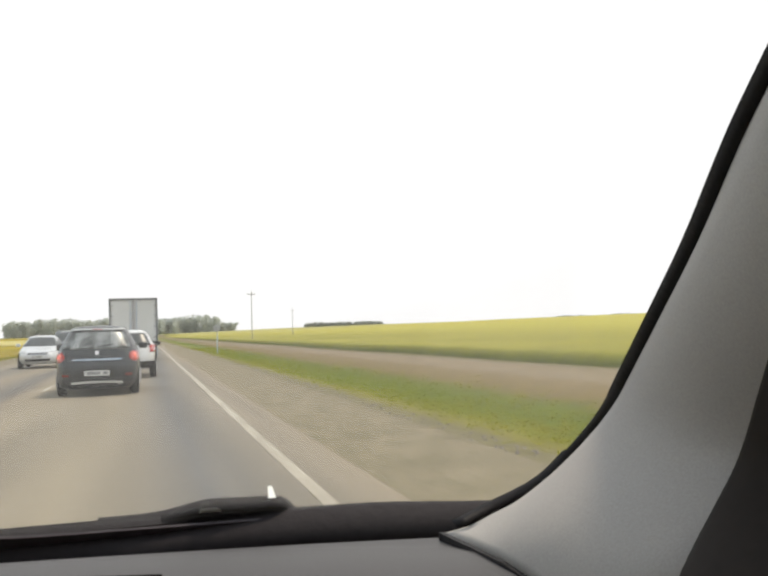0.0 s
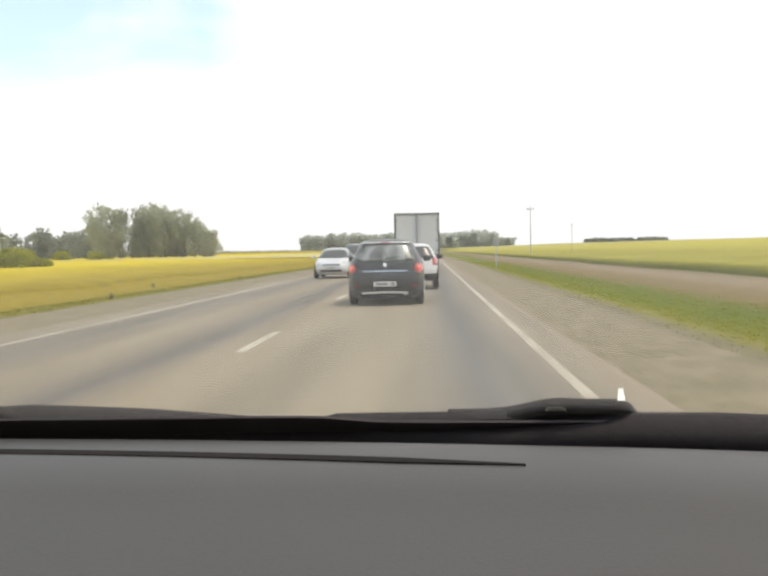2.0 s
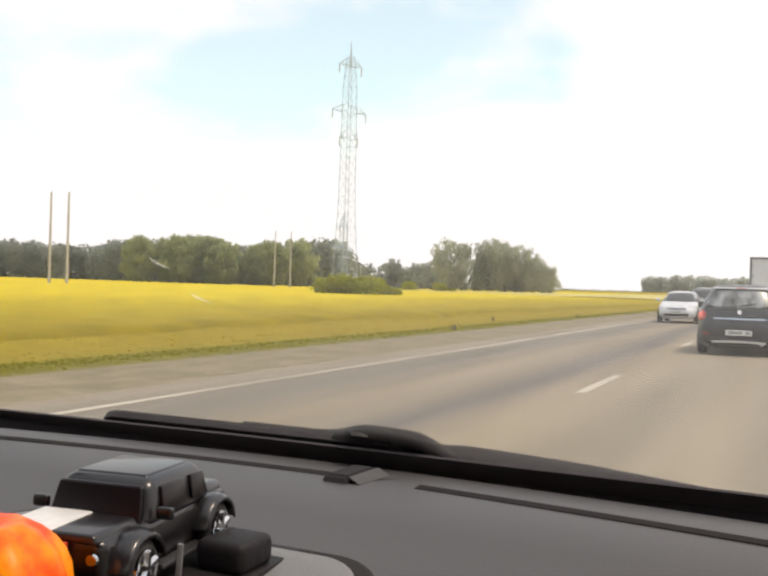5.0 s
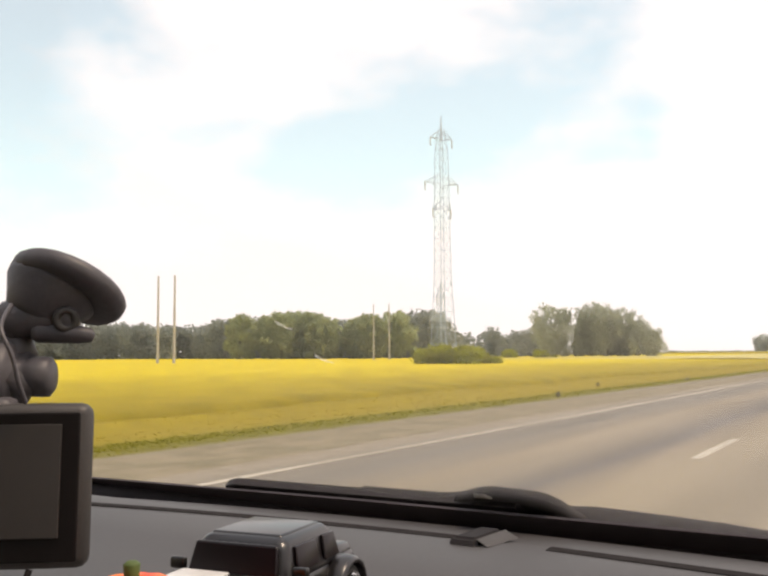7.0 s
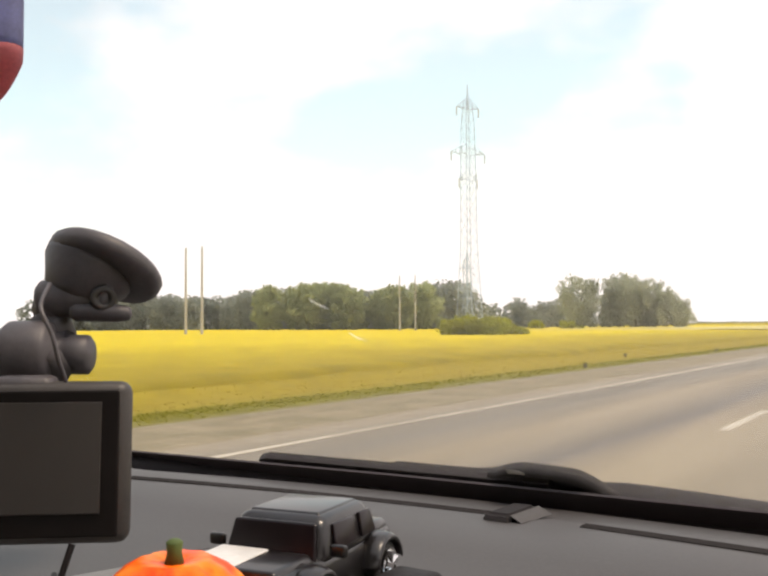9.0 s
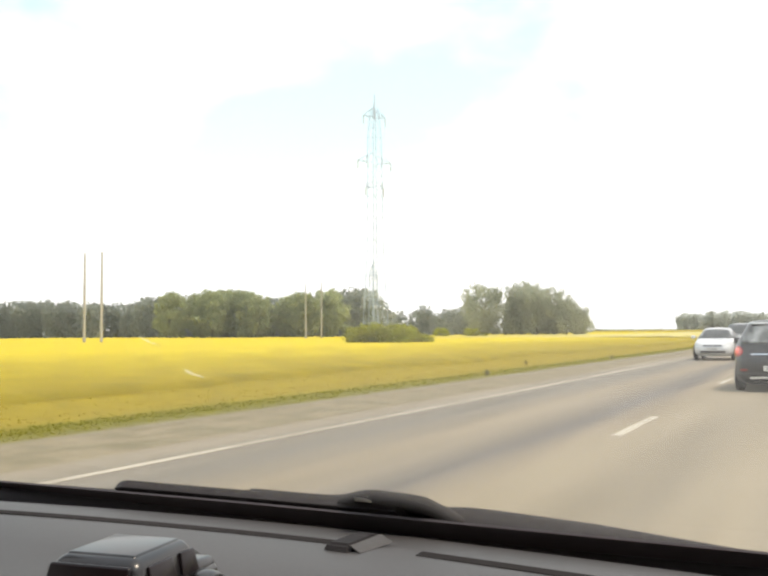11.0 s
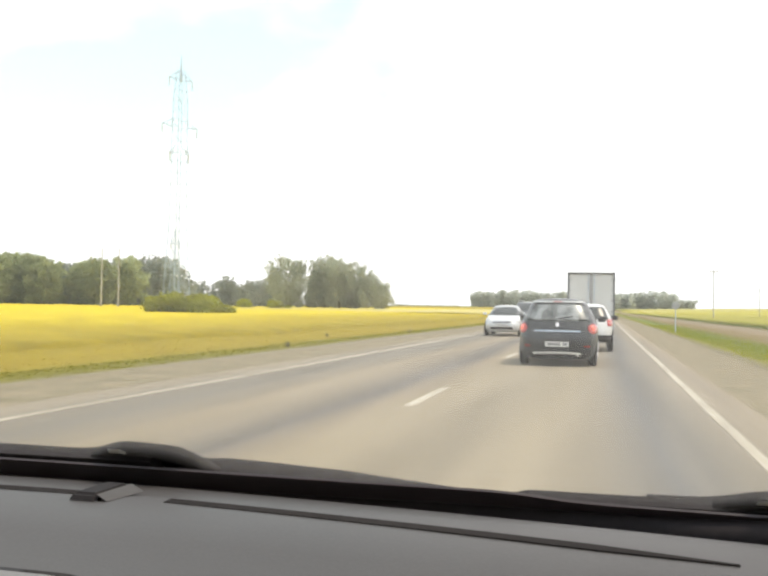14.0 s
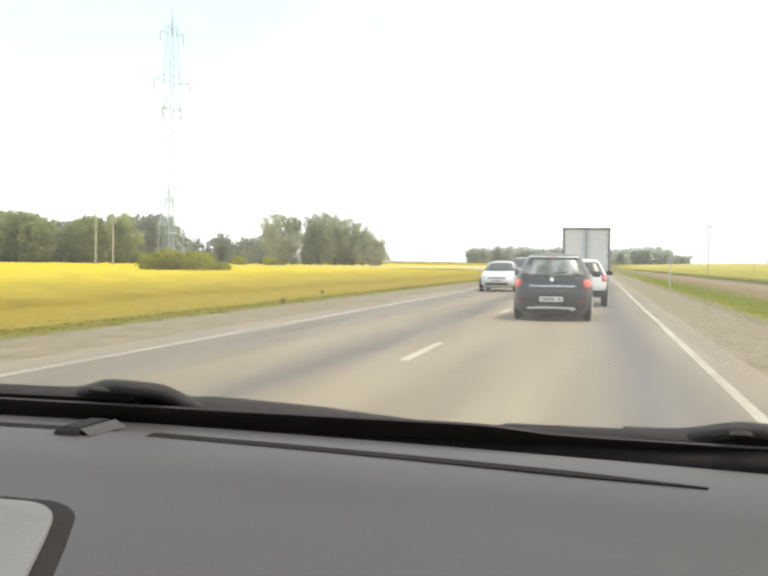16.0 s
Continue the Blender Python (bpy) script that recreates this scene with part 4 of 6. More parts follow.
def hatchback(at):
    t = thing("hatchback_car", "charcoal five door hatchback with glowing tail lamps, seen from behind", "car", at)
    sh = Shell([(0.155, 0.74, 0.12, 4.02), (0.24, 0.83, 0.04, 4.10), (0.36, 0.862, 0.0, 4.17), (0.50, 0.868, -0.035, 4.20), (0.62, 0.874, -0.025, 4.14), (0.70, 0.876, 0.015, 4.02), (0.80, 0.874, 0.055, 3.80), (0.90, 0.862, 0.095, 3.40),
                (0.97, 0.838, 0.135, 3.12), (1.05, 0.795, 0.19, 2.92), (1.18, 0.728, 0.275, 2.66), (1.30, 0.662, 0.36, 2.42), (1.38, 0.610, 0.43, 2.22), (1.43, 0.560, 0.50, 2.05), (1.46, 0.490, 0.60, 1.92), (1.48, 0.380, 0.78, 1.75), (1.488, 0.22, 1.0, 1.55)], 1.35)
    part("body", sh.mesh(), M_DARKCAR, t, smooth=True)
    rounded_glass = lambda i, j, s, z: (s * (1 - 0.05 * (2 * j - 1) ** 4), z - 0.030 * abs(2 * i - 1) ** 3.0 * j + 0.045 * (1 - abs(2 * i - 1) ** 3) * (1 - j) * -0.3)
    part("rear_window", sh.tail_patch(1.00, 1.372, -0.86, 0.86, 0.008, 18, 8, rounded_glass), M_REARGLASS, t, "tinted rear window with reflections painted as pale patches", True)
    part("spoiler", sh.tail_patch(1.384, 1.425, -0.90, 0.90, 0.045, 16, 3), M_SPOILER, t, "spoiler lip painted pale as a sky reflection", True)
    for s in (-1, 1):
        round_lamp = lambda i, j, q, z: (q + s * 0.11 * (1 - i) * abs(2 * j - 1) ** 2.5, z - 0.05 * i ** 3 * (2 * j - 1))
        lamp = part("tail_lamp", sh.tail_patch(0.715, 0.935, s * 0.755, s * 0.988, 0.014, 10, 8, round_lamp), M_TAIL, t, "glowing red tail lamp", True)
        part("lens", lathe([(0, 0.070), (0.014, 0.064), (0.022, 0.04), (0.024, 0.01)], sh.tail(0.825, s * 0.865, 0.010), (s * 0.3, -1, 0.1), 16), M_TAILCORE, lamp, "brighter round lens", True)
        part("reflector", sh.tail_patch(0.43, 0.46, s * 0.66, s * 0.82, 0.010, 6, 2), M_REFLECTOR, lamp)
        part("side_window", sh.side_patch(1.00, 1.36, (1.62, 2.55), (1.62, 2.15), s), M_CARGLASS, t, "dark tinted side window", True)
        part("side_window", sh.side_patch(1.00, 1.36, (0.72, 1.55), (0.86, 1.55), s), M_CARGLASS, t, "dark tinted side window", True)
    part("chrome_strip", sh.tail_patch(0.752, 0.784, -0.57, 0.57, 0.016, 12, 2), M_CHROME, t, "bright strip across the tailgate")
    part("badge", lathe([(0, 0.05), (0.012, 0.045)], sh.tail(0.905, 0.0, 0.004), (0, -1, 0.2), 18), M_CHROME, t, "plain round badge")
    part("tailgate_seam", sh.tail_patch(0.596, 0.604, -0.70, 0.70, 0.004, 14, 1), M_BLACK, t)
    part("plate_recess", sh.tail_patch(0.395, 0.575, -0.36, 0.36, 0.003, 10, 3), M_BLACK, t)
    part("bumper", sh.tail_patch(0.31, 0.385, -0.97, 0.97, 0.016, 24, 4), M_DARKCAR, t, smooth=True)
    part("bumper_strip", sh.tail_patch(0.262, 0.305, -0.60, 0.60, 0.030, 14, 3, lambda i, j, s, z: (s, z + 0.018 * (1 - (2 * i - 1) ** 2))), M_PLATE, t, "pale lower bumper strip", True)
    plate(t, (0, -0.056, 0.485), -1)
    part("rear_wiper", rodm(sh.tail(1.03, 0.0, 0.02), sh.tail(1.09, 0.42, 0.025), 0.012, 0.008, 6), M_BLACK, t)
    part("brake_lamp", sh.tail_patch(1.395, 1.412, -0.14, 0.14, 0.052, 6, 1), M_REFLECTOR, t)
    part("exhaust", rodm((0.45, 0.04, 0.25), (0.45, 0.3, 0.25), 0.03, 0.03, 10), M_ALLOY, t)
    mirrors(t, 0.955, 2.62, 1.02, M_DARKCAR)
    for s in (-1, 1):
        for y in (0.72, 3.35):
            wheel(t, s * 0.765, y, 0.315, 0.205, M_ALLOY)
    return t


def arches(t, half, spots, r):
    """Wheels that stand just proud of the flanks, each in a dark arch."""
    for s in (-1, 1):
        for y in spots:
            part("wheel_arch", lathe([(-0.03, r * 1.14), (0.0, r * 1.16), (0.004, r * 1.10)], (s * (half + 0.004), y, r * 1.04), (s, 0, 0), 24), M_BLACK, t)
            wheel(t, s * (half - 0.085), y, r, 0.205, M_ALLOY)


def crossover(at):
    t = thing("compact_car", "white compact car seen from behind beyond the dark hatchback", "car", at)
    sh = Shell([(0.28, 0.72, 0.14, 4.3), (0.40, 0.86, 0.03, 4.4), (0.60, 0.905, 0.0, 4.45), (0.80, 0.91, 0.03, 4.35), (0.92, 0.90, 0.07, 3.9), (1.0, 0.88, 0.12, 3.3), (1.1, 0.83, 0.2, 3.0), (1.25, 0.75, 0.32, 2.7), (1.38, 0.67, 0.43, 2.45),
                (1.45, 0.60, 0.55, 2.2), (1.49, 0.45, 0.8, 1.9)], 1.4)
    part("body", sh.mesh(20, 30), M_WHITE, t, smooth=True)
    part("rear_window", sh.tail_patch(1.02, 1.38, -0.86, 0.86, 0.035, 18, 8), M_CARGLASS, t, "dark rear window", True)
    for s in (-1, 1):
        part("tail_lamp", sh.tail_patch(0.80, 1.03, s * 0.80, s * 0.985, 0.014, 8, 6), M_TAIL, t, "red tail lamp", True)
        part("side_window", sh.side_patch(1.03, 1.38, (1.55, 2.85), (1.55, 2.35), s), M_CARGLASS, t, "dark side window", True)
        part("side_window", sh.side_patch(1.03, 1.38, (0.70, 1.48), (0.86, 1.48), s), M_CARGLASS, t, "dark side window", True)
    part("lower_bumper", sh.tail_patch(0.30, 0.52, -0.97, 0.97, 0.014, 20, 4), M_BLACK, t, "black lower bumper", True)
    part("bumper_strip", sh.tail_patch(0.42, 0.46, -0.50, 0.50, 0.03, 10, 2), M_PLATE, t, "pale strip on the bumper", True)
    part("spoiler", sh.tail_patch(1.395, 1.43, -0.88, 0.88, 0.05, 12, 2), M_WHITE, t, smooth=True)
    plate(t, (0, -0.012, 0.72), -1)
    mirrors(t, 1.0, 2.75, 1.04, M_BLACK)
    arches(t, 0.905, (0.82, 3.45), 0.33)
    return t


def box_truck(at):
    t = thing("box_truck", "high grey box truck with two closed rear doors", "truck", at)
    W, zb, zt, L = 2.46, 0.95, 3.30, 7.2
    part("box_body", boxm((0, L / 2 + 0.05, (zb + zt) / 2), (W - 0.02, L, zt - zb), 0.02), M_BOXDOOR, t)
    for s in (-1, 1):
        d = part("rear_door", boxm((s * (W / 4 - 0.02), 0.03, (zb + zt) / 2), (W / 2 - 0.16, 0.05, zt - zb - 0.22), 0.012), M_BOXDOOR, t, "pale grey rear door panel")
        part("lock_rod", rodm((s * 0.16, -0.01, zb + 0.1), (s * 0.16, -0.01, zt - 0.1), 0.02, 0.02, 8), M_STEEL, d)
        for k in range(4):
            part("hinge", boxm((s * (W / 2 - 0.13), -0.002, zb + 0.3 + 0.55 * k), (0.14, 0.03, 0.06), 0.006), M_BOXFRAME, d)
        part("door_post", boxm((s * (W / 2 - 0.045), 0.0, (zb + zt) / 2), (0.09, 0.10, zt - zb), 0.01), M_BOXFRAME, t, "dark grey frame post")
        part("mudflap", boxm((s * 0.85, 1.0, 0.52), (0.6, 0.02, 0.6), 0.004), M_RUBBER, t)
        part("tail_lamp", boxm((s * 0.95, -0.02, 0.80), (0.34, 0.05, 0.11), 0.01), M_TAIL, t, "red tail lamp cluster")
        for y in (1.7, 6.8):
            wheel(t, s * 1.03, y, 0.47, 0.30, M_STEEL)
    part("centre_post", boxm((0, 0.0, (zb + zt) / 2), (0.15, 0.06, zt - zb - 0.1), 0.008), M_SEAM, t, "grey seam between the doors")
    part("top_beam", boxm((0, 0.0, zt - 0.05), (W, 0.10, 0.10), 0.01), M_BOXFRAME, t)
    part("sill_beam", boxm((0, 0.0, zb + 0.03), (W, 0.10, 0.12), 0.01), M_BOXFRAME, t)
    part("bumper_bar", boxm((0, 0.0, 0.58), (2.2, 0.08, 0.12), 0.015), M_BOXFRAME, t)
    part("chassis", boxm((0, 4.2, 0.80), (0.9, 8.0, 0.26), 0.02), M_BOXFRAME, t)
    part("cab", boxm((0, 8.3, 1.6), (2.3, 1.7, 2.1), 0.14, None, 3), M_WHITE, t)
    plate(t, (-0.5, -0.05, 0.72), -1)
    return t


def oncoming(kind, at):
    """A car facing the camera's: local front at +y, turned round."""
    sedan = kind == "sedan"
    if sedan:
        t = thing("sedan_car", "silver four door sedan coming the other way", "car", at, 180)
        paint, half, r, spots = M_SILVER, 0.885, 0.315, (0.92, 3.55)
        sh = Shell([(0.20, 0.74, 0.2, 4.30), (0.30, 0.85, 0.06, 4.43), (0.42, 0.882, 0.0, 4.49), (0.55, 0.888, 0.0, 4.50), (0.66, 0.886, 0.0, 4.44), (0.75, 0.878, 0.02, 4.30), (0.83, 0.868, 0.05, 4.00), (0.90, 0.858, 0.10, 3.66), (0.96, 0.842, 0.28, 3.36),
                    (1.02, 0.815, 0.52, 3.17), (1.12, 0.760, 0.72, 2.98), (1.24, 0.690, 0.92, 2.76), (1.34, 0.630, 1.10, 2.55), (1.41, 0.575, 1.28, 2.34), (1.45, 0.500, 1.45, 2.12), (1.47, 0.36, 1.62, 1.9)], 2.1)
        glass, lamp, grille, low, fog, tag = (0.985, 1.395), (0.665, 0.80), (0.615, 0.71), (0.33, 0.43), 0.40, 0.52
        sides = [(1.00, 1.39, (2.12, 3.12), (2.12, 2.52)), (1.00, 1.39, (0.98, 2.04), (1.25, 2.04))]
    else:
        t = thing("offroad_car", "black four wheel drive car with lit lamps coming the other way", "car", at, 180)
        paint, half, r, spots = M_SUV, 0.94, 0.37, (0.95, 3.75)
        sh = Shell([(0.33, 0.80, 0.25, 4.52), (0.45, 0.91, 0.08, 4.64), (0.62, 0.938, 0.02, 4.70), (0.82, 0.942, 0.0, 4.68), (0.96, 0.938, 0.0, 4.60), (1.05, 0.928, 0.01, 4.38), (1.12, 0.915, 0.02, 3.95), (1.18, 0.895, 0.04, 3.48), (1.28, 0.862, 0.07, 3.24),
                    (1.42, 0.810, 0.12, 3.03), (1.56, 0.760, 0.18, 2.82), (1.68, 0.715, 0.26, 2.60), (1.75, 0.665, 0.38, 2.38), (1.79, 0.58, 0.58, 2.12), (1.81, 0.42, 0.9, 1.9)], 2.2)
        glass, lamp, grille, low, fog, tag = (1.215, 1.70), (0.83, 1.01), (0.82, 0.99), (0.46, 0.60), 0.60, 0.70
        sides = [(1.22, 1.69, (2.15, 3.15), (2.15, 2.62)), (1.22, 1.69, (1.05, 2.06), (1.05, 2.06)), (1.22, 1.69, (0.32, 0.95), (0.40, 0.95))]
    part("body", sh.mesh(22, 34), paint, t, smooth=True)
    part("windscreen", sh.nose_patch(*glass, -0.85, 0.85, 0.008, 16, 8, lambda i, j, s, z: (s, z - 0.03 * abs(2 * i - 1) ** 3 * j)), M_CARGLASS, t, "dark reflecting windscreen", True)
    for s in (-1, 1):
        part("headlamp", sh.nose_patch(*lamp, s * 0.56, s * 0.985, 0.012, 10, 6, lambda i, j, q, z: (q, z + 0.035 * i - 0.03 * (1 - i) * j)), M_CLEARLAMP, t, "clear glass headlamp", True)
        part("fog_lamp", lathe([(0, 0.062), (0.02, 0.058), (0.03, 0.03)], sh.nose(fog, s * 0.72, 0.0), (s * 0.2, 1, 0), 16), M_CLEARLAMP if sedan else M_HEAD, t, "round fog lamp")
        for z0, z1, a, b in sides:
            part("side_window", sh.side_patch(z0, z1, a, b, s), M_CARGLASS, t, "dark side window", True)
    g = part("grille", sh.nose_patch(*grille, -0.46, 0.46, 0.010, 12, 4), M_BLACK, t, "dark grille", True)
    for k in range(3):
        z = lerp(*grille, 0.2 + 0.3 * k)
        part("grille_bar", sh.nose_patch(z - 0.008, z + (0.004 if sedan else 0.016), -0.44, 0.44, 0.022, 10, 1), M_CHROME, g)
    part("lower_grille", sh.nose_patch(*low, -0.60, 0.60, 0.008, 12, 3), M_BLACK, t, smooth=True)
    plate(t, (0, sh.nose(tag, 0.0)[1] + 0.016, tag), 1)
    mirrors(t, half + 0.10, 2.98, glass[0] + 0.06, paint)
    arches(t, half, spots, r)
    if not sedan:
        for s in (-1, 1):
            part("roof_rail", rodm((s * 0.58, 0.9, 1.83), (s * 0.58, 2.3, 1.83), 0.018, 0.018, 8), M_STEEL, t)
        part("bonnet_guard", sh.nose_patch(1.02, 1.075, -0.80, 0.80, 0.03, 14, 2), M_BLACK, t, "black bonnet guard", True)
    return t


lead = hatchback((-1.0, 20.3, 0.0))
lead.matrix_basis = lead.matrix_basis @ Matrix.Diagonal((1.02, 1.0, 1.045, 1))
crossover((-0.60, 28.0, 0.0))
box_truck((-0.63, 48.0, 0.0))
oncoming("sedan", (-4.62, 41.5 + 4.5, 0.0))
oncoming("offroad", (-4.95, 58.0 + 4.7, 0.0))

# ---- the car that carries the camera ----
CX = -0.40


def shell_side(x, s, y0, y1, wheel_y):
    """A body side panel whose lower edge arches over the wheel."""
    top, low = [], []
    for k in range(15):
        y = lerp(y0, y1, k / 14)
        d = 0.37 ** 2 - (y - wheel_y) ** 2
        top.append((x, y, 0.98 - 0.10 * max(0.0, y - 0.9) ** 1.5))
        low.append((x + s * 0.04, y, max(0.40, 0.30 + math.sqrt(d)) if d > 0 else 0.40))
    mid = [(x + s * 0.06, a[1], lerp(a[2], b[2], 0.5)) for a, b in zip(top, low)]
    return grid([top, mid, low], 0.02, (-s, 0, 0))


body = thing("passenger_car", "grey passenger car whose cabin surrounds the view", "car", (0, 0, 0))
part("floor_pan", boxm((CX, -0.3, 0.33), (1.62, 3.4, 0.06), 0.01), M_BLACK, body)
for s, x in ((-1, CX - 0.86), (1, CX + 0.86)):
    part("door", boxm((x, -0.4, 0.66), (0.06, 2.3, 0.64), 0.02), M_TRIM, body)
    part("roof_rail", boxm((x - s * 0.06, -0.66, 1.46), (0.10, 1.32, 0.07), 0.02), M_LINER, body)
    part("centre_pillar", boxm((x - s * 0.03, -0.55, 1.26), (0.06, 0.12, 0.44), 0.015), M_LINER, body)
    for y in (1.25, -1.55):
        wheel(body, x - s * 0.06, y, 0.30, 0.19, M_ALLOY)
part("roof", boxm((CX, -0.70, 1.505), (1.44, 1.56, 0.03), 0.01), M_LINER, body, "pale roof lining")
part("tailgate", boxm((CX, -1.78, 0.80), (1.60, 0.06, 0.74), 0.03, None, 3), M_SILVER, body)
part("rear_window", pane([(CX + 0.70, -1.76, 1.16), (CX - 0.70, -1.76, 1.16), (CX - 0.60, -1.50, 1.49), (CX + 0.60, -1.50, 1.49)], (0, -1, 0.6), 5, 3, 0.01), M_CARGLASS, body, "dark rear window")
part("front_bumper", boxm((CX, 2.00, 0.50), (1.52, 0.14, 0.32), 0.05, None, 3), M_SILVER, body)
for s in (-1, 1):
    part("fender", shell_side(CX + s * 0.80, s, 0.76, 1.98, 1.25), M_SILVER, body)
    part("rear_quarter", shell_side(CX + s * 0.83, s, -1.80, -1.45, -1.55), M_SILVER, body)
part("bonnet", grid([[(CX - 0.72, y, z), (CX - 0.36, y, z + 0.02), (CX, y, z + 0.03), (CX + 0.36, y, z + 0.02), (CX + 0.72, y, z)] for y, z in ((0.98, 0.98), (1.3, 0.93), (1.7, 0.82), (1.95, 0.66), (2.02, 0.35))], 0.02), M_SILVER, body, smooth=True)

# dashboard: profile from the glass to the floor
def dash_rear(x):
    return 0.705 - 0.55 * max(0.0, x + 0.06) ** 2 - 0.55 * max(0.0, -0.86 - x) ** 2


def slot_y(x):
    d = x + 0.40
    return 0.663 - 0.050 * d - 0.136 * d * d if d > 0 else 0.663 - 0.2 * d * d


dashboard = thing("dashboard", "grey grained plastic dashboard below the windscreen", "dashboard", (0, 0, 0))
profile = [(0.0, -0.10), (0.0, -0.004), (0.02, -0.001), (0.045, 0.002), (0.10, 0.001), (0.14, -0.003), (0.155, -0.0065), (0.20, -0.0105), (0.26, -0.0175), (0.33, -0.020), (0.40, -0.023), (0.46, -0.045), (0.50, -0.12), (0.52, -0.30), (0.50, -0.76)]
cols = [CX - 0.71 + 1.42 * k / 44 for k in range(45)] + [0.32]
def dash_edge(x):
    """The panel's far lip under the glass."""
    d = x + 0.40
    return 0.7345 - 0.045 * d - 0.085 * d * d if d > 0 else 0.7345 - 0.18 * d * d


rows = [[(x, dash_edge(x) if d == 0.0 else dash_rear(x) - d, 1.115 + dz - 0.006 * max(0, x - 0.20)) for x in cols] for d, dz in profile]
part("top_panel", grid(rows), M_DASH, dashboard, smooth=True)
for xa, xb, name in ((-0.326, 0.096, "defroster_slot"), (-1.02, -0.404, "defroster_slot")):
    r = [[], []]
    for k in range(25):
        x = lerp(xa, xb, k / 24)
        w = 0.0058 * min(1.0, (24 - k) / 5 if xb > 0 else 1.0) + 0.0008
        y = slot_y(x)
        r[0].append((x, y + w, 1.1176))
        r[1].append((x, y - w, 1.1174))
    part(name, grid(r, 0.004), M_SLOT, dashboard, "long narrow dark air slot")
sens = bmesh.new()
pts = [(-0.404, 0.636, 1.1150), (-0.377, 0.636, 1.1150), (-0.371, 0.690, 1.1150), (-0.400, 0.690, 1.1150), (-0.401, 0.642, 1.1225), (-0.380, 0.642, 1.1225), (-0.375, 0.684, 1.1235), (-0.396, 0.684, 1.1235)]
vs = [sens.verts.new(p) for p in pts]
for f in ((0, 1, 5, 4), (1, 2, 6, 5), (2, 3, 7, 6), (3, 0, 4, 7), (4, 5, 6, 7), (3, 2, 1, 0)):
    sens.faces.new([vs[k] for k in f])
bmesh.ops.bevel(sens, geom=sens.edges[:], offset=0.0025, segments=3, affect="EDGES")
part("sensor_cover", sens, M_SENSOR, dashboard, "small dark sensor cover")
# The cover's lit side is painted as a lighter grey flank.
part("sensor_flank", pane([(-0.3690, 0.640, 1.1172), (-0.3610, 0.684, 1.1172), (-0.3735, 0.686, 1.1226), (-0.3785, 0.641, 1.1220)], (1, -0.2, 0.5), 3, 2, 0.001), M_GPSBODY, dashboard, "small flank in lighter grey for the light on it")


def rounded(x0, x1, y0, y1, skew, r, n=7):
    """Outline of a lid with rounded corners; its near end leans by skew."""
    out = []
    for cx, cy, a0 in ((x1 - r, y1 - r, 0), (x0 + r, y1 - r, 90), (x0 + r, y0 + r, 180), (x1 - r, y0 + r, 270)):
        for k in range(n):
            a = radians(a0 + 90 * k / (n - 1))
            y = cy + r * math.sin(a)
            out.append((cx + r * math.cos(a) + skew * (y1 - y) * (1 if cx > (x0 + x1) / 2 else -1), y))
    # long edges follow the panel's curve in short steps
    fine = []
    for p, q in zip(out, out[1:] + out[:1]):
        m = max(1, int(math.hypot(q[0] - p[0], q[1] - p[1]) / 0.012))
        fine += [(lerp(p[0], q[0], k / m), lerp(p[1], q[1], k / m)) for k in range(m)]
    return fine


def dash_z(x, y):
    d = dash_rear(x) - y
    for (a, za), (b, zb) in zip(profile[2:], profile[3:]):
        if a <= d <= b:
            return 1.115 + lerp(za, zb, (d - a) / (b - a))
    return 1.115


def lid(name, outline, lift, mat, label, parent):
    bm = bmesh.new()
    cx, cy = sum(p[0] for p in outline) / len(outline), sum(p[1] for p in outline) / len(outline)
    rings = []
    for q, up in ((1.0, -0.004), (1.0, lift - 0.001), (0.985, lift), (0.9, lift), (0.8, lift), (0.7, lift), (0.6, lift), (0.5, lift), (0.4, lift), (0.3, lift), (0.2, lift), (0.1, lift)):
        rings.append([bm.verts.new((cx + (x - cx) * q, cy + (y - cy) * q, dash_z(cx + (x - cx) * q, cy + (y - cy) * q) + up)) for x, y in outline])
    n = len(outline)
    for a, b in zip(rings, rings[1:]):
        for k in range(n):
            bm.faces.new((a[k], a[(k + 1) % n], b[(k + 1) % n], b[k]))
    bm.faces.new(rings[-1])
    return part(name, bm, mat, parent, label, True)


lid("lid_surround", rounded(-0.566, -0.2905, 0.237, 0.5045, 0.48, 0.025), 0.001, M_GROOVE, "dark rounded lid surround", dashboard)
lid("lid", rounded(-0.558, -0.2985, 0.240, 0.4925, 0.48, 0.022), 0.0045, M_TRAY, "pale grey smooth storage lid", dashboard)

# glass, its black border, cowl
def glass_y(z):
    return 0.75 - 1.6 * (z - 1.12)


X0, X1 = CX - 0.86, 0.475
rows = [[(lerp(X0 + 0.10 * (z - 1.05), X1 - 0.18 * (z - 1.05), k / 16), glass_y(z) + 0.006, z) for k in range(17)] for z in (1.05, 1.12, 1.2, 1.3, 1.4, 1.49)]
ws_ob = tagged(part("window_1", grid(rows, 0.004, (0, 0.53, 0.85)), M_WINDSHIELD, smooth=True), "slightly dusty car windscreen with an added veil of glare", "windscreen", kind="structure")
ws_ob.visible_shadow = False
rows = []
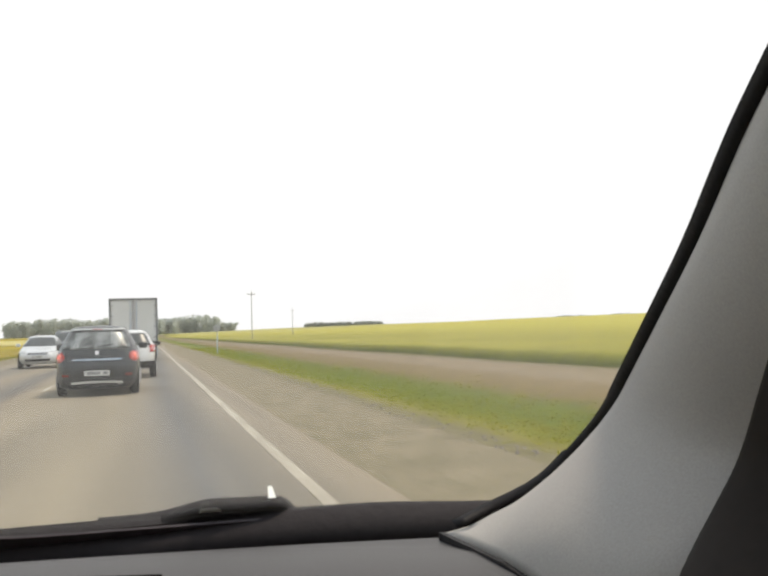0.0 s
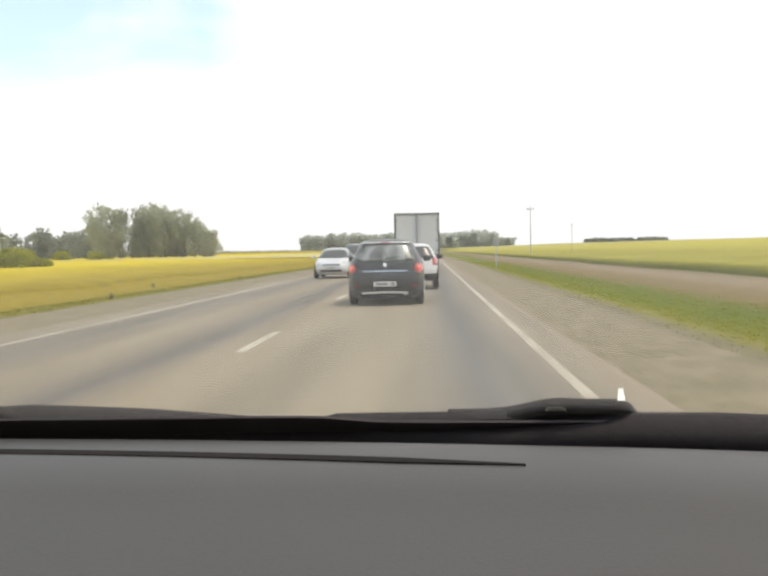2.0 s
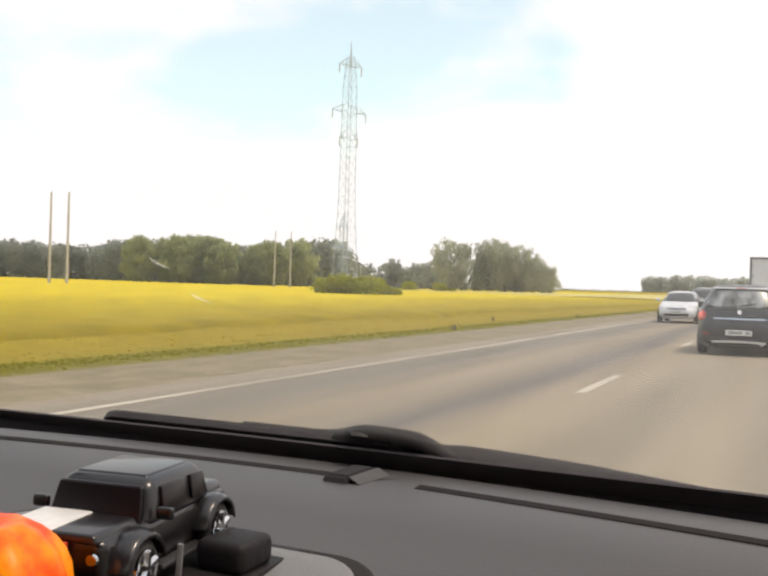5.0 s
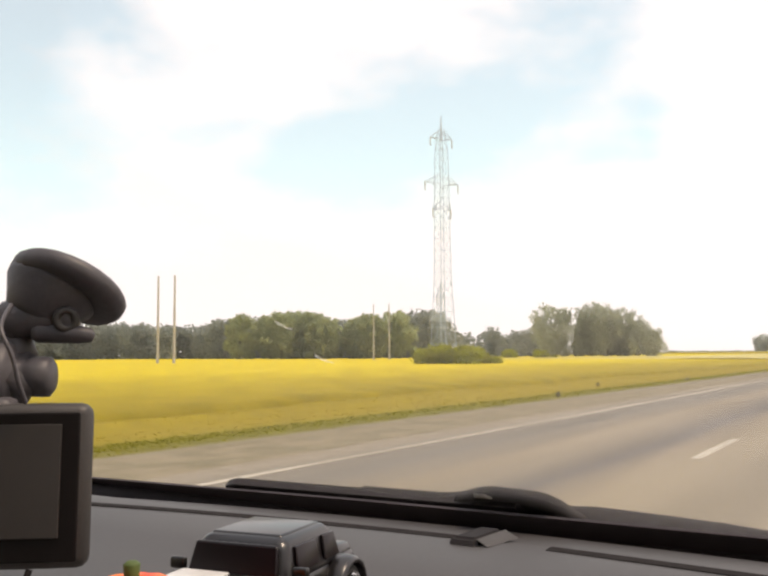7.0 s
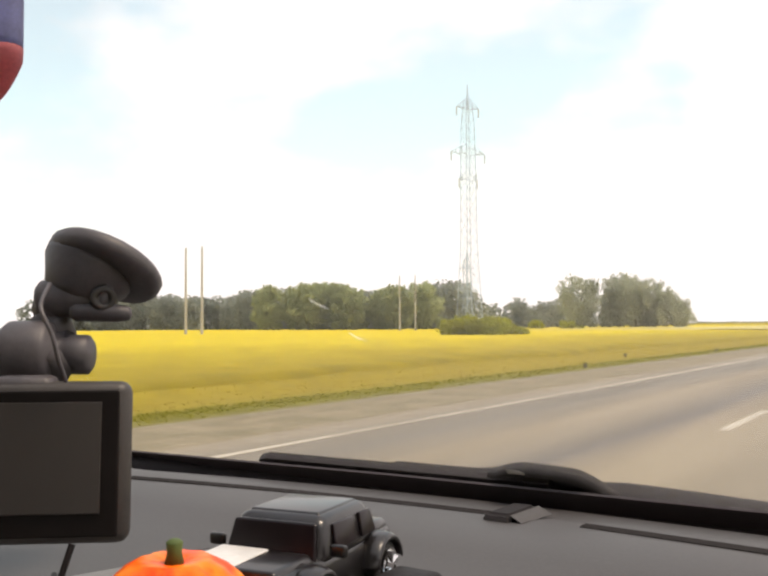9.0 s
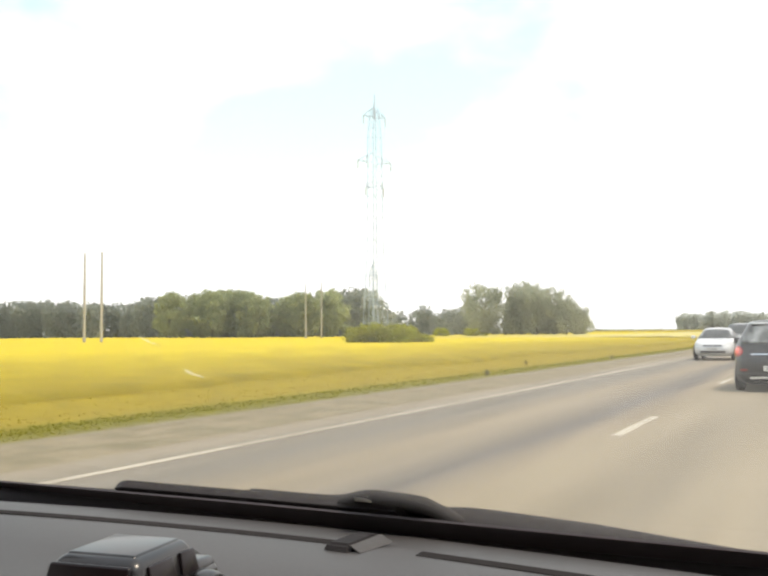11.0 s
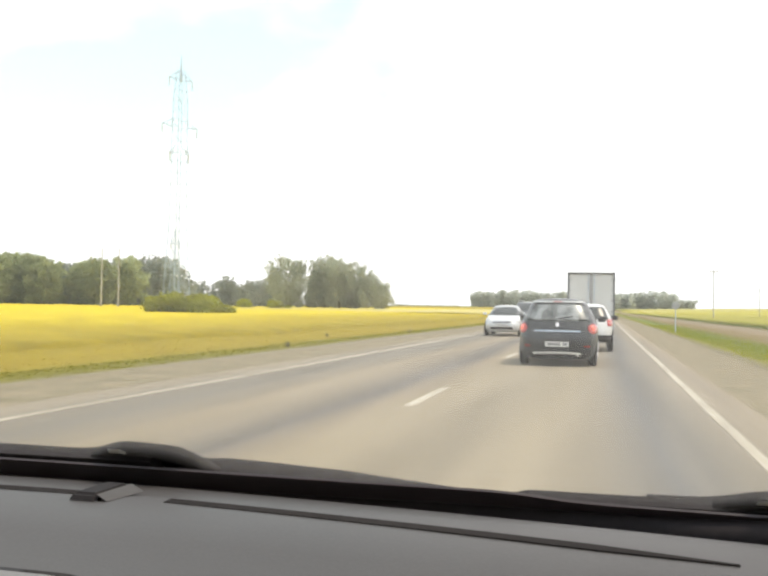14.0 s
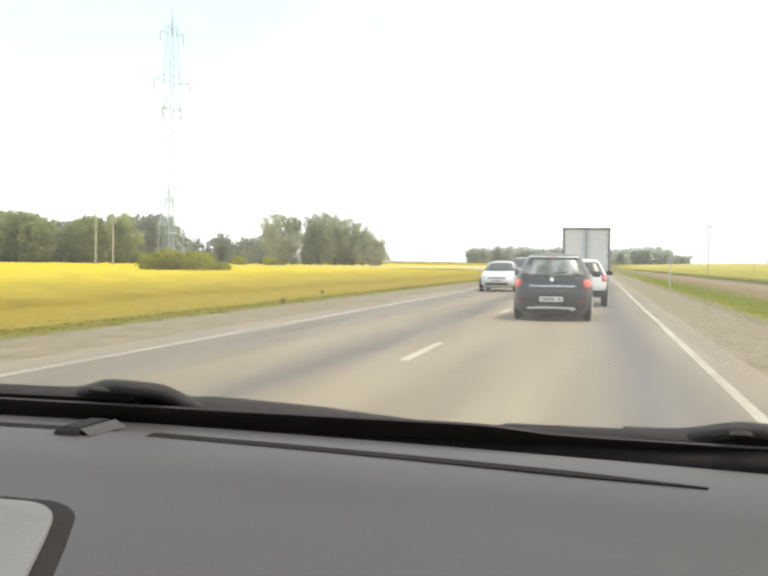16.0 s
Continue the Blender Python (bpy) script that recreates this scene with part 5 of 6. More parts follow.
for up in (0.0, 0.25, 0.5, 0.75, 1.0):
    rows.append([])
    for k in range(81):
        x = lerp(X0, 0.43, k / 80)
        z = lerp(1.045, 1.1266 - 0.0072 / (1 + math.exp(-(x + 0.035) / 0.012)) - 0.012 * max(0.0, x) - 0.012 * max(0.0, -0.55 - x), up)
        rows[-1].append((x, glass_y(z), z))
tagged(part("trim_glass_border", grid(rows, 0.002, (0, -0.53, -0.85)), M_FRIT), "black painted lower border of the windscreen", "glass border", kind="structure")
def cowl_crest(x):
    """The cowl rises between the wipers' pivots and beside the pillar."""
    return float(np.interp(x, (-0.50, -0.42, -0.33, -0.22, -0.10, 0.0, 0.10, 0.18, 0.28, 0.37, 0.475), (0.004, 0.012, 0.017, 0.0125, 0.003, 0.0, 0.002, 0.011, 0.012, 0.008, 0.006)))


rows = [[(x, y - 0.10 * abs(x - CX) ** 2, z + f * cowl_crest(x)) for x in (lerp(X0, X1, k / 60) for k in range(61))]
        for y, z, f in ((0.775, 1.106, 0.2), (0.792, 1.110, 0.9), (0.80, 1.111, 1.0), (0.81, 1.110, 0.9), (0.84, 1.104, 0.3), (0.92, 1.07, 0), (1.03, 1.01, 0))]
tagged(part("trim_cowl", grid(rows, 0.02), M_COWL, smooth=True), "dark weathered plastic cowl below the windscreen", "cowl", kind="structure")


def wiper(label, xa, xh, xe, z0, drop):
    """A parked wiper: blade from xa, arm that swells to a cap between xh and xe."""
    t = thing("windscreen_wiper", label, "wiper", (0, 0, 0), group="parked wipers")
    def at(x, z, out=0.018):
        return (x, glass_y(z) + out, z)
    blade_end = lerp(xh, xe, 0.3)
    rows = []
    for q in (0.0, 0.5, 1.0):
        rows.append([at(lerp(xa, blade_end, k / 20), lerp(1.105, z0 - drop * k / 20, q) - 0.004 * (k == 0), 0.020 + 0.006 * q) for k in range(21)])
    part("blade", grid(rows, 0.010, (0, -0.4, -0.3)), M_COWL, t)
    n, rows = 24, [[], [], []]
    for k in range(n + 1):
        x = lerp(lerp(xa, xh, 0.55), xe, k / n)
        f = (x - xh) / (xe - xh)
        top = z0 - drop + (0.0105 * math.exp(-((x - xh) / 0.030) ** 2) + 0.0095 * math.exp(-((x - lerp(xh, xe, 0.55)) / 0.034) ** 2))
        if f > 0.62:
            top -= 0.034 * ((f - 0.62) / 0.38) ** 2
        for r, q in zip(rows, (0.0, 0.6, 1.0)):
            r.append(at(x, lerp(1.092, top, q), 0.034 + 0.02 * (q == 0.6)))
    part("arm", grid(rows, 0.012, (0, -0.4, -0.3)), M_COWL, t, smooth=True)
    z = z0 - drop + 0.0055
    part("arm_slot", pane([at(xh - 0.008, z - 0.0012, 0.010), at(xh + 0.009, z - 0.0012, 0.010), at(xh + 0.005, z + 0.0018, 0.010), at(xh - 0.006, z + 0.0018, 0.010)], (0, -0.53, 0.8), 3, 2, 0.002), M_CONCRETE, t, "pale gap in the wiper arm")
    return t


wiper("black wiper parked along the windscreen's lower border", -0.735, -0.413, -0.330, 1.1345, -0.002)
wiper("black wiper with a swelling arm parked on the cowl", -0.060, 0.136, 0.227, 1.1219, -0.002)
jet = thing("windscreen_chip", "small bright glint on the windscreen, set as a pale mark", "glass chip", (0, 0, 0))
# A pale pane stands in for a small bright glint on the glass.
part("chip", pane([(0.1788, 0.7065, 1.1418), (0.1848, 0.7065, 1.1418), (0.1803, 0.694, 1.1528), (0.1768, 0.694, 1.1528)], (0, -0.53, -0.8), 2, 2, 0.001), M_GLINT, jet)

for label, (xa, za), (xb, zb), w in (("short pale scratch on the windscreen", (-0.4455, 1.2685), (-0.4355, 1.2615), 0.0013), ("faint pale scratch on the windscreen", (-0.4520, 1.2925), (-0.4440, 1.2850), 0.0011)):
    scratch = thing("windscreen_scratch", label, "glass scratch", (0, 0, 0), group="marks on the windscreen")
    rows = [[], []]
    for k in range(9):
        q = k / 8
        x, z = lerp(xa, xb, q) - 0.003 * math.sin(math.pi * q), lerp(za, zb, q)
        for r, sgn in zip(rows, (-1, 1)):
            zz = z + sgn * w * math.sin(math.pi * (0.1 + 0.8 * q)) * 0.6
            r.append((x + sgn * w * math.sin(math.pi * (0.1 + 0.8 * q)), glass_y(zz) + 0.003, zz))
    part("mark", grid(rows, 0.0006, (0, -0.53, -0.85)), M_SCRATCH, scratch)

# pillar beside the windscreen, with its rubber edge
edge = [(0.313, 0.685, 1.102), (0.361, 0.700, 1.1155), (0.405, 0.690, 1.137), (0.428, 0.661, 1.173), (0.4275, 0.615, 1.203), (0.418, 0.575, 1.227), (0.401, 0.501, 1.273), (0.386, 0.437, 1.313), (0.367, 0.372, 1.354), (0.358, 0.335, 1.377), (0.343, 0.26, 1.425), (0.327, 0.18, 1.475)]


def smooth_curve(p, n):
    """Catmull-Rom through the points."""
    out = []
    for k in range(len(p) - 1):
        a, b, c, d = (Vector(p[max(0, min(len(p) - 1, k + j))]) for j in (-1, 0, 1, 2))
        for i in range(n):
            t = i / n
            out.append(0.5 * ((2 * b) + (c - a) * t + (2 * a - 5 * b + 4 * c - d) * t * t + (3 * b - a - 3 * c + d) * t ** 3))
    return out + [Vector(p[-1])]


E1 = smooth_curve(edge, 5)
JOIN = 17
UP = [(0.0, 0.0, 0.0), (-0.005, -0.018, 0.006), (-0.006, -0.040, 0.009), (0.004, -0.066, 0.005), (0.028, -0.092, -0.006), (0.066, -0.118, -0.020), (0.105, -0.155, -0.036)]
foot = [Vector((0.3025 + 0.09 * q, 0.650 - q, dash_z(0.30, 0.650 - q) + 0.001)) for q in (0.0, 0.022, 0.05, 0.08, 0.12, 0.18, 0.26)]
BULGE = (0.0, 0.02, 0.05, 0.09, 0.13, 0.16, 0.18)
SEAT = Vector((0.0, 0.0, 1.27))


def bulged(p, j, f=1.0):
    """The trim swells towards the seats."""
    return p.lerp(SEAT, BULGE[j] * f)


head = [E1[JOIN] + Vector(u) for u in UP]
rows, seal = [foot], []
for k, e in enumerate(E1):
    if k < 3:
        continue
    if k < JOIN:
        # the foot widens into the dashboard's end
        w = (k - 2) / (JOIN - 2)
        lift = e - foot[0].lerp(head[0], w)
        row = []
        for j, (p, h) in enumerate(zip(foot, head)):
            v = p.lerp(h, w) + lift * (1 - j / 6) ** 2.5
            row.append(bulged(v, j, w ** 0.5 * (1 + 0.9 * (1 - w))))
        rows.append(row)
    else:
        rows.append([bulged(e + Vector(u), j) for j, u in enumerate(UP)])
for _ in range(40):
    for j in range(1, 7):
        col = [r[j] for r in rows]
        for k in range(1, len(rows) - 1):
            rows[k][j] = col[k].lerp((col[k - 1] + col[k + 1]) / 2, 0.5 * min(1.0, j / 2))
# Dark strip for the door seal, with the pillar's own shade put in.
for k, r in enumerate(rows[1:]):
    c = lerp(5.75, 4.0, min(1.0, k / 26))
    seal.append([])
    for q, u in ((0.0, -0.2), (0.12, 0.35), (0.4, 0.8), (0.9, 1.0), (2.2, 1.0)):
        i = min(5, int(c + q))
        seal[-1].append(r[i].lerp(r[i + 1], c + q - i) + Vector((-0.008 * u, -0.007 * u, 0.003 * u)))
tagged(part("trim_pillar", grid(rows, 0.006, (1, 0.4, 0)), M_TRIM, smooth=True), "grey moulded plastic trim of the windscreen pillar", "pillar trim", kind="structure")
tagged(part("trim_seal_and_shade", grid(seal, 0.004, (1, 0.4, 0)), M_SEAL_SHADE, smooth=True), "dark brown strip for the door seal and the pillar's shade", "door seal", kind="structure")
# Unseen outer skin, added to keep side light off the trim.
rows = [[e + Vector(q) for q in ((0.030, 0.012, -0.002), (0.085, -0.02, -0.004), (0.122, -0.08, -0.03), (0.126, -0.12, -0.045), (0.128, -0.16, -0.06))] for e in E1[2:]]
part("pillar_light_block", grid(rows, 0.004, (1, 0.2, 0)), M_SILVER, body, "unseen outer pillar skin that blocks side light", True)
rows = [[], [], []]
for e in E1[2:]:
    inward = Vector((-0.006, -0.001, 0.003)) if e.z > 1.16 else Vector((-0.003, 0.0, 0.008))
    rows[0].append(e + Vector((0.006, 0.004, 0)))
    rows[1].append(e + inward * 0.5 + Vector((0, -0.004, 0)))
    rows[2].append(e + inward + Vector((0, 0.006, 0)))
tagged(part("trim_rubber_edge", grid(rows, 0.003, (1, 0.6, 0)), M_BLACK, smooth=True), "black rubber edge between glass and pillar", "rubber seal", kind="structure")
part("end_seam", grid([[(0.2990 + 0.0045 * k, 0.649 - 0.05 * k, dash_z(0.30, 0.649 - 0.05 * k) + 0.002) for k in range(6)], [(0.3030 + 0.0045 * k, 0.649 - 0.05 * k, dash_z(0.30, 0.649 - 0.05 * k) + 0.002) for k in range(8)]], 0.006), M_BLACK, dashboard)
# the far pillar
rows = []
for z in (1.06, 1.15, 1.25, 1.35, 1.45, 1.49):
    y, x = glass_y(z), X0 + 0.10 * (z - 1.05)
    rows.append([(x + 0.02, y - 0.01, z), (x - 0.02, y - 0.07, z), (x - 0.04, y - 0.16, z)])
tagged(part("trim_pillar_far", grid(rows, 0.01, (-1, 0.4, 0)), M_TRIM, smooth=True), "grey moulded plastic trim of the far pillar", "pillar trim", kind="structure")
tagged(part("trim_header", boxm((CX, 0.11, 1.478), (1.40, 0.08, 0.02), 0.006), M_LINER), "pale lining over the windscreen", "header trim", kind="structure")

# ---- things on the dashboard ----
TB = dash_z(-0.415, 0.43) + 0.004
stand = thing("display_base", "black plastic display base lying on the dashboard lid", "base", (-0.409, 0.422, TB))
part("plate", boxm((0.0, 0.005, 0.0025), (0.140, 0.150, 0.005), 0.002), M_BLACK, stand)
part("stop_block", boxm((0.049, 0.030, 0.0135), (0.034, 0.036, 0.019), 0.005, None, 3), M_BLACK, stand, smooth=True)

toy = thing("toy_car", "black toy off-road car with white and red bonnet", "toy car", (-0.418, 0.420, TB + 0.005))
toy.matrix_basis = toy.matrix_basis @ pose(0, 0, 0, 0, 0, 9) @ Matrix.Diagonal((1.05, 0.97, 0.94, 1))
wz = 0.0165


def shaped_box(c, s, bevel, seg, fn):
    """A rounded block whose corners are first moved by fn(x, y, z), each from -1 to 1."""
    bm = bmesh.new()
    bmesh.ops.create_cube(bm, size=2)
    for v in bm.verts:
        v.co = Vector(fn(*v.co))
    for v in bm.verts:
        v.co = Vector((c[0] + v.co.x * s[0] / 2, c[1] + v.co.y * s[1] / 2, c[2] + v.co.z * s[2] / 2))
    bmesh.ops.bevel(bm, geom=bm.edges[:], offset=bevel, segments=seg, affect="EDGES", profile=0.5)
    return bm


part("body", shaped_box((0, 0.001, 0.0235), (0.064, 0.150, 0.029), 0.006, 4, lambda x, y, z: (x * (0.95 if z > 0 else 1), y * (0.985 if z > 0 else 0.96), z)), M_TOYBLACK, toy, smooth=True)
part("cab", shaped_box((0, 0.009, 0.0465), (0.064, 0.078, 0.029), 0.0075, 5, lambda x, y, z: (x * (0.86 if z > 0 else 1), y * (0.80 if z > 0 else 1) + (0.03 if z > 0 else 0), z)), M_TOYROOF, toy, "rounded glossy black cab", True)
part("roof_panel", shaped_box((0, 0.010, 0.0604), (0.046, 0.052, 0.003), 0.0013, 3, lambda x, y, z: (x * (0.94 if z > 0 else 1), y * (0.95 if z > 0 else 1), z)), M_TOYROOF, toy, smooth=True)
part("windscreen", shaped_box((0, -0.0285, 0.0465), (0.057, 0.0035, 0.0225), 0.0017, 4, lambda x, y, z: (x * (0.90 if z > 0 else 1), y + 1.9 * z, z)), M_TOYWIN, toy, "large dark windscreen", True)
part("bonnet", shaped_box((0, -0.053, 0.0385), (0.056, 0.042, 0.006), 0.0025, 4, lambda x, y, z: (x * (0.9 if z > 0 else 1), y, z - (0.15 if y < 0 else 0))), M_TOYROOF, toy, smooth=True)
part("rear_deck", shaped_box((0, 0.058, 0.0395), (0.058, 0.030, 0.008), 0.003, 4, lambda x, y, z: (x * (0.9 if z > 0 else 1), y, z - (0.4 if y > 0 else 0))), M_TOYROOF, toy, smooth=True)
for s in (-1, 1):
    part("side_window", shaped_box((s * 0.0308, 0.0, 0.0478), (0.002, 0.030, 0.015), 0.0008, 3, lambda x, y, z: (x - s * 1.6 * z, y * (0.86 if z > 0 else 1), z)), M_TOYWIN, toy, "dark side window", True)
    part("quarter_window", shaped_box((s * 0.0308, 0.031, 0.0478), (0.002, 0.020, 0.015), 0.0008, 3, lambda x, y, z: (x - s * 1.6 * z, y * (0.8 if z > 0 else 1), z)), M_TOYWIN, toy, "dark rear quarter window", True)
    part("mirror", boxm((s * 0.0385, -0.024, 0.0425), (0.010, 0.0045, 0.0075), 0.0018, None, 3), M_TOYBLACK, toy, smooth=True)
    part("headlamp", lathe([(0, 0.0036), (0.0015, 0.003)], (s * 0.0255, -0.0742, 0.028), (0, -1, 0), 14), M_CHROME, toy, "bright headlamp")
    for y in (-0.046, 0.046):
        w = part("wheel", lathe([(-0.006, 0.009), (-0.005, 0.0150), (-0.003, 0.0165), (0.003, 0.0165), (0.005, 0.0155), (0.0062, 0.0115)], (s * 0.033, y, wz), (s, 0, 0), 24), M_RUBBER, toy, "black tyre", True)
        hub = lathe([(0.0055, 0.0118), (0.0075, 0.0115), (0.0072, 0.0098), (0.0055, 0.0095)], (s * 0.033, y, wz), (s, 0, 0), 20)
        for k in range(5):
            a = 1.2566 * k + 0.3
            rod(hub, (s * 0.0398, y, wz), (s * 0.0398, y + 0.0098 * math.cos(a), wz + 0.0098 * math.sin(a)), 0.0022, 0.0028, 6)
        part("hub", hub, M_CHROME, w, "chrome five spoke hub")
        arch = bmesh.new()
        rows = []
        for k in range(9):
            a = radians(8 + 164 * k / 8)
            rows.append([(s * xx, y + rr * math.cos(a), wz + rr * math.sin(a)) for rr, xx in ((0.0225, 0.029), (0.0222, 0.035), (0.0212, 0.0395), (0.0195, 0.0415), (0.0180, 0.0412))])
        part("fender", grid(rows, 0.0012, (-s * 0.4, 0, -1)), M_TOYROOF, toy, "flared black fender", True)
part("bonnet_stripe", shaped_box((-0.014, -0.0545, 0.0412), (0.030, 0.040, 0.0024), 0.0009, 3, lambda x, y, z: (x, y, z - (0.4 if y < 0 else 0))), M_TOYWHITE, toy, "white bonnet panel", True)
part("grille", boxm((-0.009, -0.0762, 0.0285), (0.042, 0.004, 0.0165), 0.0014, None, 3), M_TOYRED, toy, "red front panel", True)
part("front_bumper", boxm((0, -0.079, 0.013), (0.064, 0.009, 0.009), 0.0025, None, 3), M_TOYBLACK, toy, smooth=True)
part("spare_wheel", lathe([(-0.005, 0.010), (-0.003, 0.0135), (0.005, 0.0135), (0.006, 0.008)], (0, 0.082, 0.028), (0, 1, 0), 20), M_RUBBER, toy, "black spare tyre", True)
for s in (-1, 1):
    part("running_board", boxm((s * 0.036, 0.0, 0.011), (0.009, 0.056, 0.003), 0.0012), M_TOYGREY, toy)

cable = thing("metal_strip", "thin pale metal strip standing beside the toy car", "strip", (-0.3655, 0.405, TB))
part("strip", boxm((0, 0, 0.012), (0.0035, 0.002, 0.034), 0.0006, pose(0, 0, 0, 0, 3, 20)), M_ALLOY, cable)

pumpkin = thing("toy_pumpkin", "glossy orange plastic pumpkin with a green stem", "pumpkin", (-0.401, 0.304, dash_z(-0.401, 0.304) + 0.004))
pumpkin.matrix_basis = pumpkin.matrix_basis @ Matrix.Diagonal((1.2, 1.2, 1.06, 1))
bm = bmesh.new()
n, rings = 60, []
for j in range(15):
    a = math.pi * j / 14
    rings.append([bm.verts.new(((0.001 + 0.033 * math.sin(a)) * (1 - 0.09 * abs(math.cos(5 * 6.28318 * k / n)) ** 3) * math.cos(6.28318 * k / n),
                                (0.001 + 0.033 * math.sin(a)) * (1 - 0.09 * abs(math.cos(5 * 6.28318 * k / n)) ** 3) * math.sin(6.28318 * k / n),
                                0.032 - 0.032 * math.cos(a) - (0.006 if j == 14 else 0.003 if j == 13 else 0))) for k in range(n)])
for a, b in zip(rings, rings[1:]):
    for k in range(n):
        bm.faces.new((a[k], a[(k + 1) % n], b[(k + 1) % n], b[k]))
bm.faces.new(rings[0][::-1])
bm.faces.new(rings[-1])
part("shell", bm, M_ORANGE, pumpkin, smooth=True)
part("stem", lathe([(0, 0.0045), (0.008, 0.0030), (0.013, 0.0034), (0.0142, 0.002)], (0, 0, 0.056), (0.1, -0.1, 1), 10), M_STEM, pumpkin, "green stem", True)

# navigator on its suction mount
a_right, a_dir = Vector((-0.534, 0.392, 0)), Vector((-0.80, -0.60, 0))
gx = Vector((0.80, 0.60, 0))
gc = a_right - gx * 0.068
GPS = thing("navigation_device", "dark grey navigation device with an unlit screen on a suction mount", "navigator", (gc.x, gc.y, 1.185), math.degrees(math.atan2(0.60, 0.80)))
part("housing", boxm((0, 0.006, 0), (0.136, 0.018, 0.1045), 0.008, pose(0, 0, 0, -4), 3), M_GPSBODY, GPS, smooth=True)
scr = part("bezel", boxm((0, -0.0035, 0), (0.124, 0.003, 0.0935), 0.0012, pose(0, 0, 0, -4)), M_BEZEL, GPS, "black screen border")
part("screen", boxm((-0.002, -0.0056, 0.004), (0.106, 0.002, 0.071), 0.0006, pose(0, 0, 0, -4)), M_SCREEN, scr, "unlit grey brown screen")
part("maker_mark", boxm((0.0, -0.0056, -0.0405), (0.02, 0.0015, 0.003), 0.0003, pose(0, 0, 0, -4)), M_GPSBODY, scr)
inv = GPS.matrix_basis.inverted()
loc = lambda p: inv @ Vector(p)


def turned(name, prof, p, d, mat, label="", parent=GPS):
    return part(name, lathe(prof, loc(p), inv.to_3x3() @ Vector(d), 24), mat, parent, label, True)


def tube(bm, pts, r, n=8):
    """One bent round cable through the points."""
    rings = []
    for k, p in enumerate(pts):
        d = (pts[min(k + 1, len(pts) - 1)] - pts[max(k - 1, 0)]).normalized()
        a = d.orthogonal().normalized() if not rings else (a - d * a.dot(d)).normalized()
        b = d.cross(a)
        rings.append([bm.verts.new(p + (a * math.cos(6.2832 * i / n) + b * math.sin(6.2832 * i / n)) * r) for i in range(n)])
    for u, v in zip(rings, rings[1:]):
        for i in range(n):
            bm.faces.new((u[i], u[(i + 1) % n], v[(i + 1) % n], v[i]))
    bm.faces.new(rings[0][::-1])
    bm.faces.new(rings[-1])


gnorm = Vector((0, 0.53, 0.848))
cupc = Vector((-0.601, glass_y(1.322), 1.322))
along, near = Vector((0.8, 0.6, 0.0)), Vector((0.81, -0.58, -0.07))
hinge = cupc - gnorm * 0.033 - along * 0.012
turned("suction_cup", [(-0.015, 0.024), (-0.0135, 0.038), (-0.009, 0.042), (-0.003, 0.0425), (0.0, 0.040)], cupc + along * 0.003, gnorm, M_MOUNT, "round dark suction cup")
turned("cup_housing", [(-0.036, 0.016), (-0.033, 0.021), (-0.022, 0.027), (-0.012, 0.033), (-0.006, 0.034)], cupc - along * 0.007, Vector((0.10, 0.54, 0.83)), M_MOUNT)
turned("cup_lever", [(-0.004, 0.005), (0.0, 0.007), (0.028, 0.0062), (0.036, 0.005), (0.038, 0.002)], cupc - gnorm * 0.026 + Vector((0.002, -0.012, -0.016)), (0.70, 0.52, -0.04), M_MOUNT)
turned("arm_joint", [(-0.021, 0.009), (-0.018, 0.0125), (-0.008, 0.0145), (0.016, 0.0135), (0.018, 0.0115), (0.020, 0.0115), (0.022, 0.0140), (0.030, 0.0140), (0.033, 0.010)], hinge, along, M_MOUNT)
turned("knob", [(0.0, 0.0090), (0.003, 0.0085), (0.0035, 0.0048), (0.0012, 0.0045), (0.001, 0.001)], hinge + along * 0.024 + near * 0.0125, near, M_GPSBODY, "round screw knob")
bm = bmesh.new()
arm = [hinge - along * 0.009, Vector((-0.626, 0.398, 1.283)), Vector((-0.618, 0.402, 1.262)), Vector((-0.604, 0.385, 1.243))]
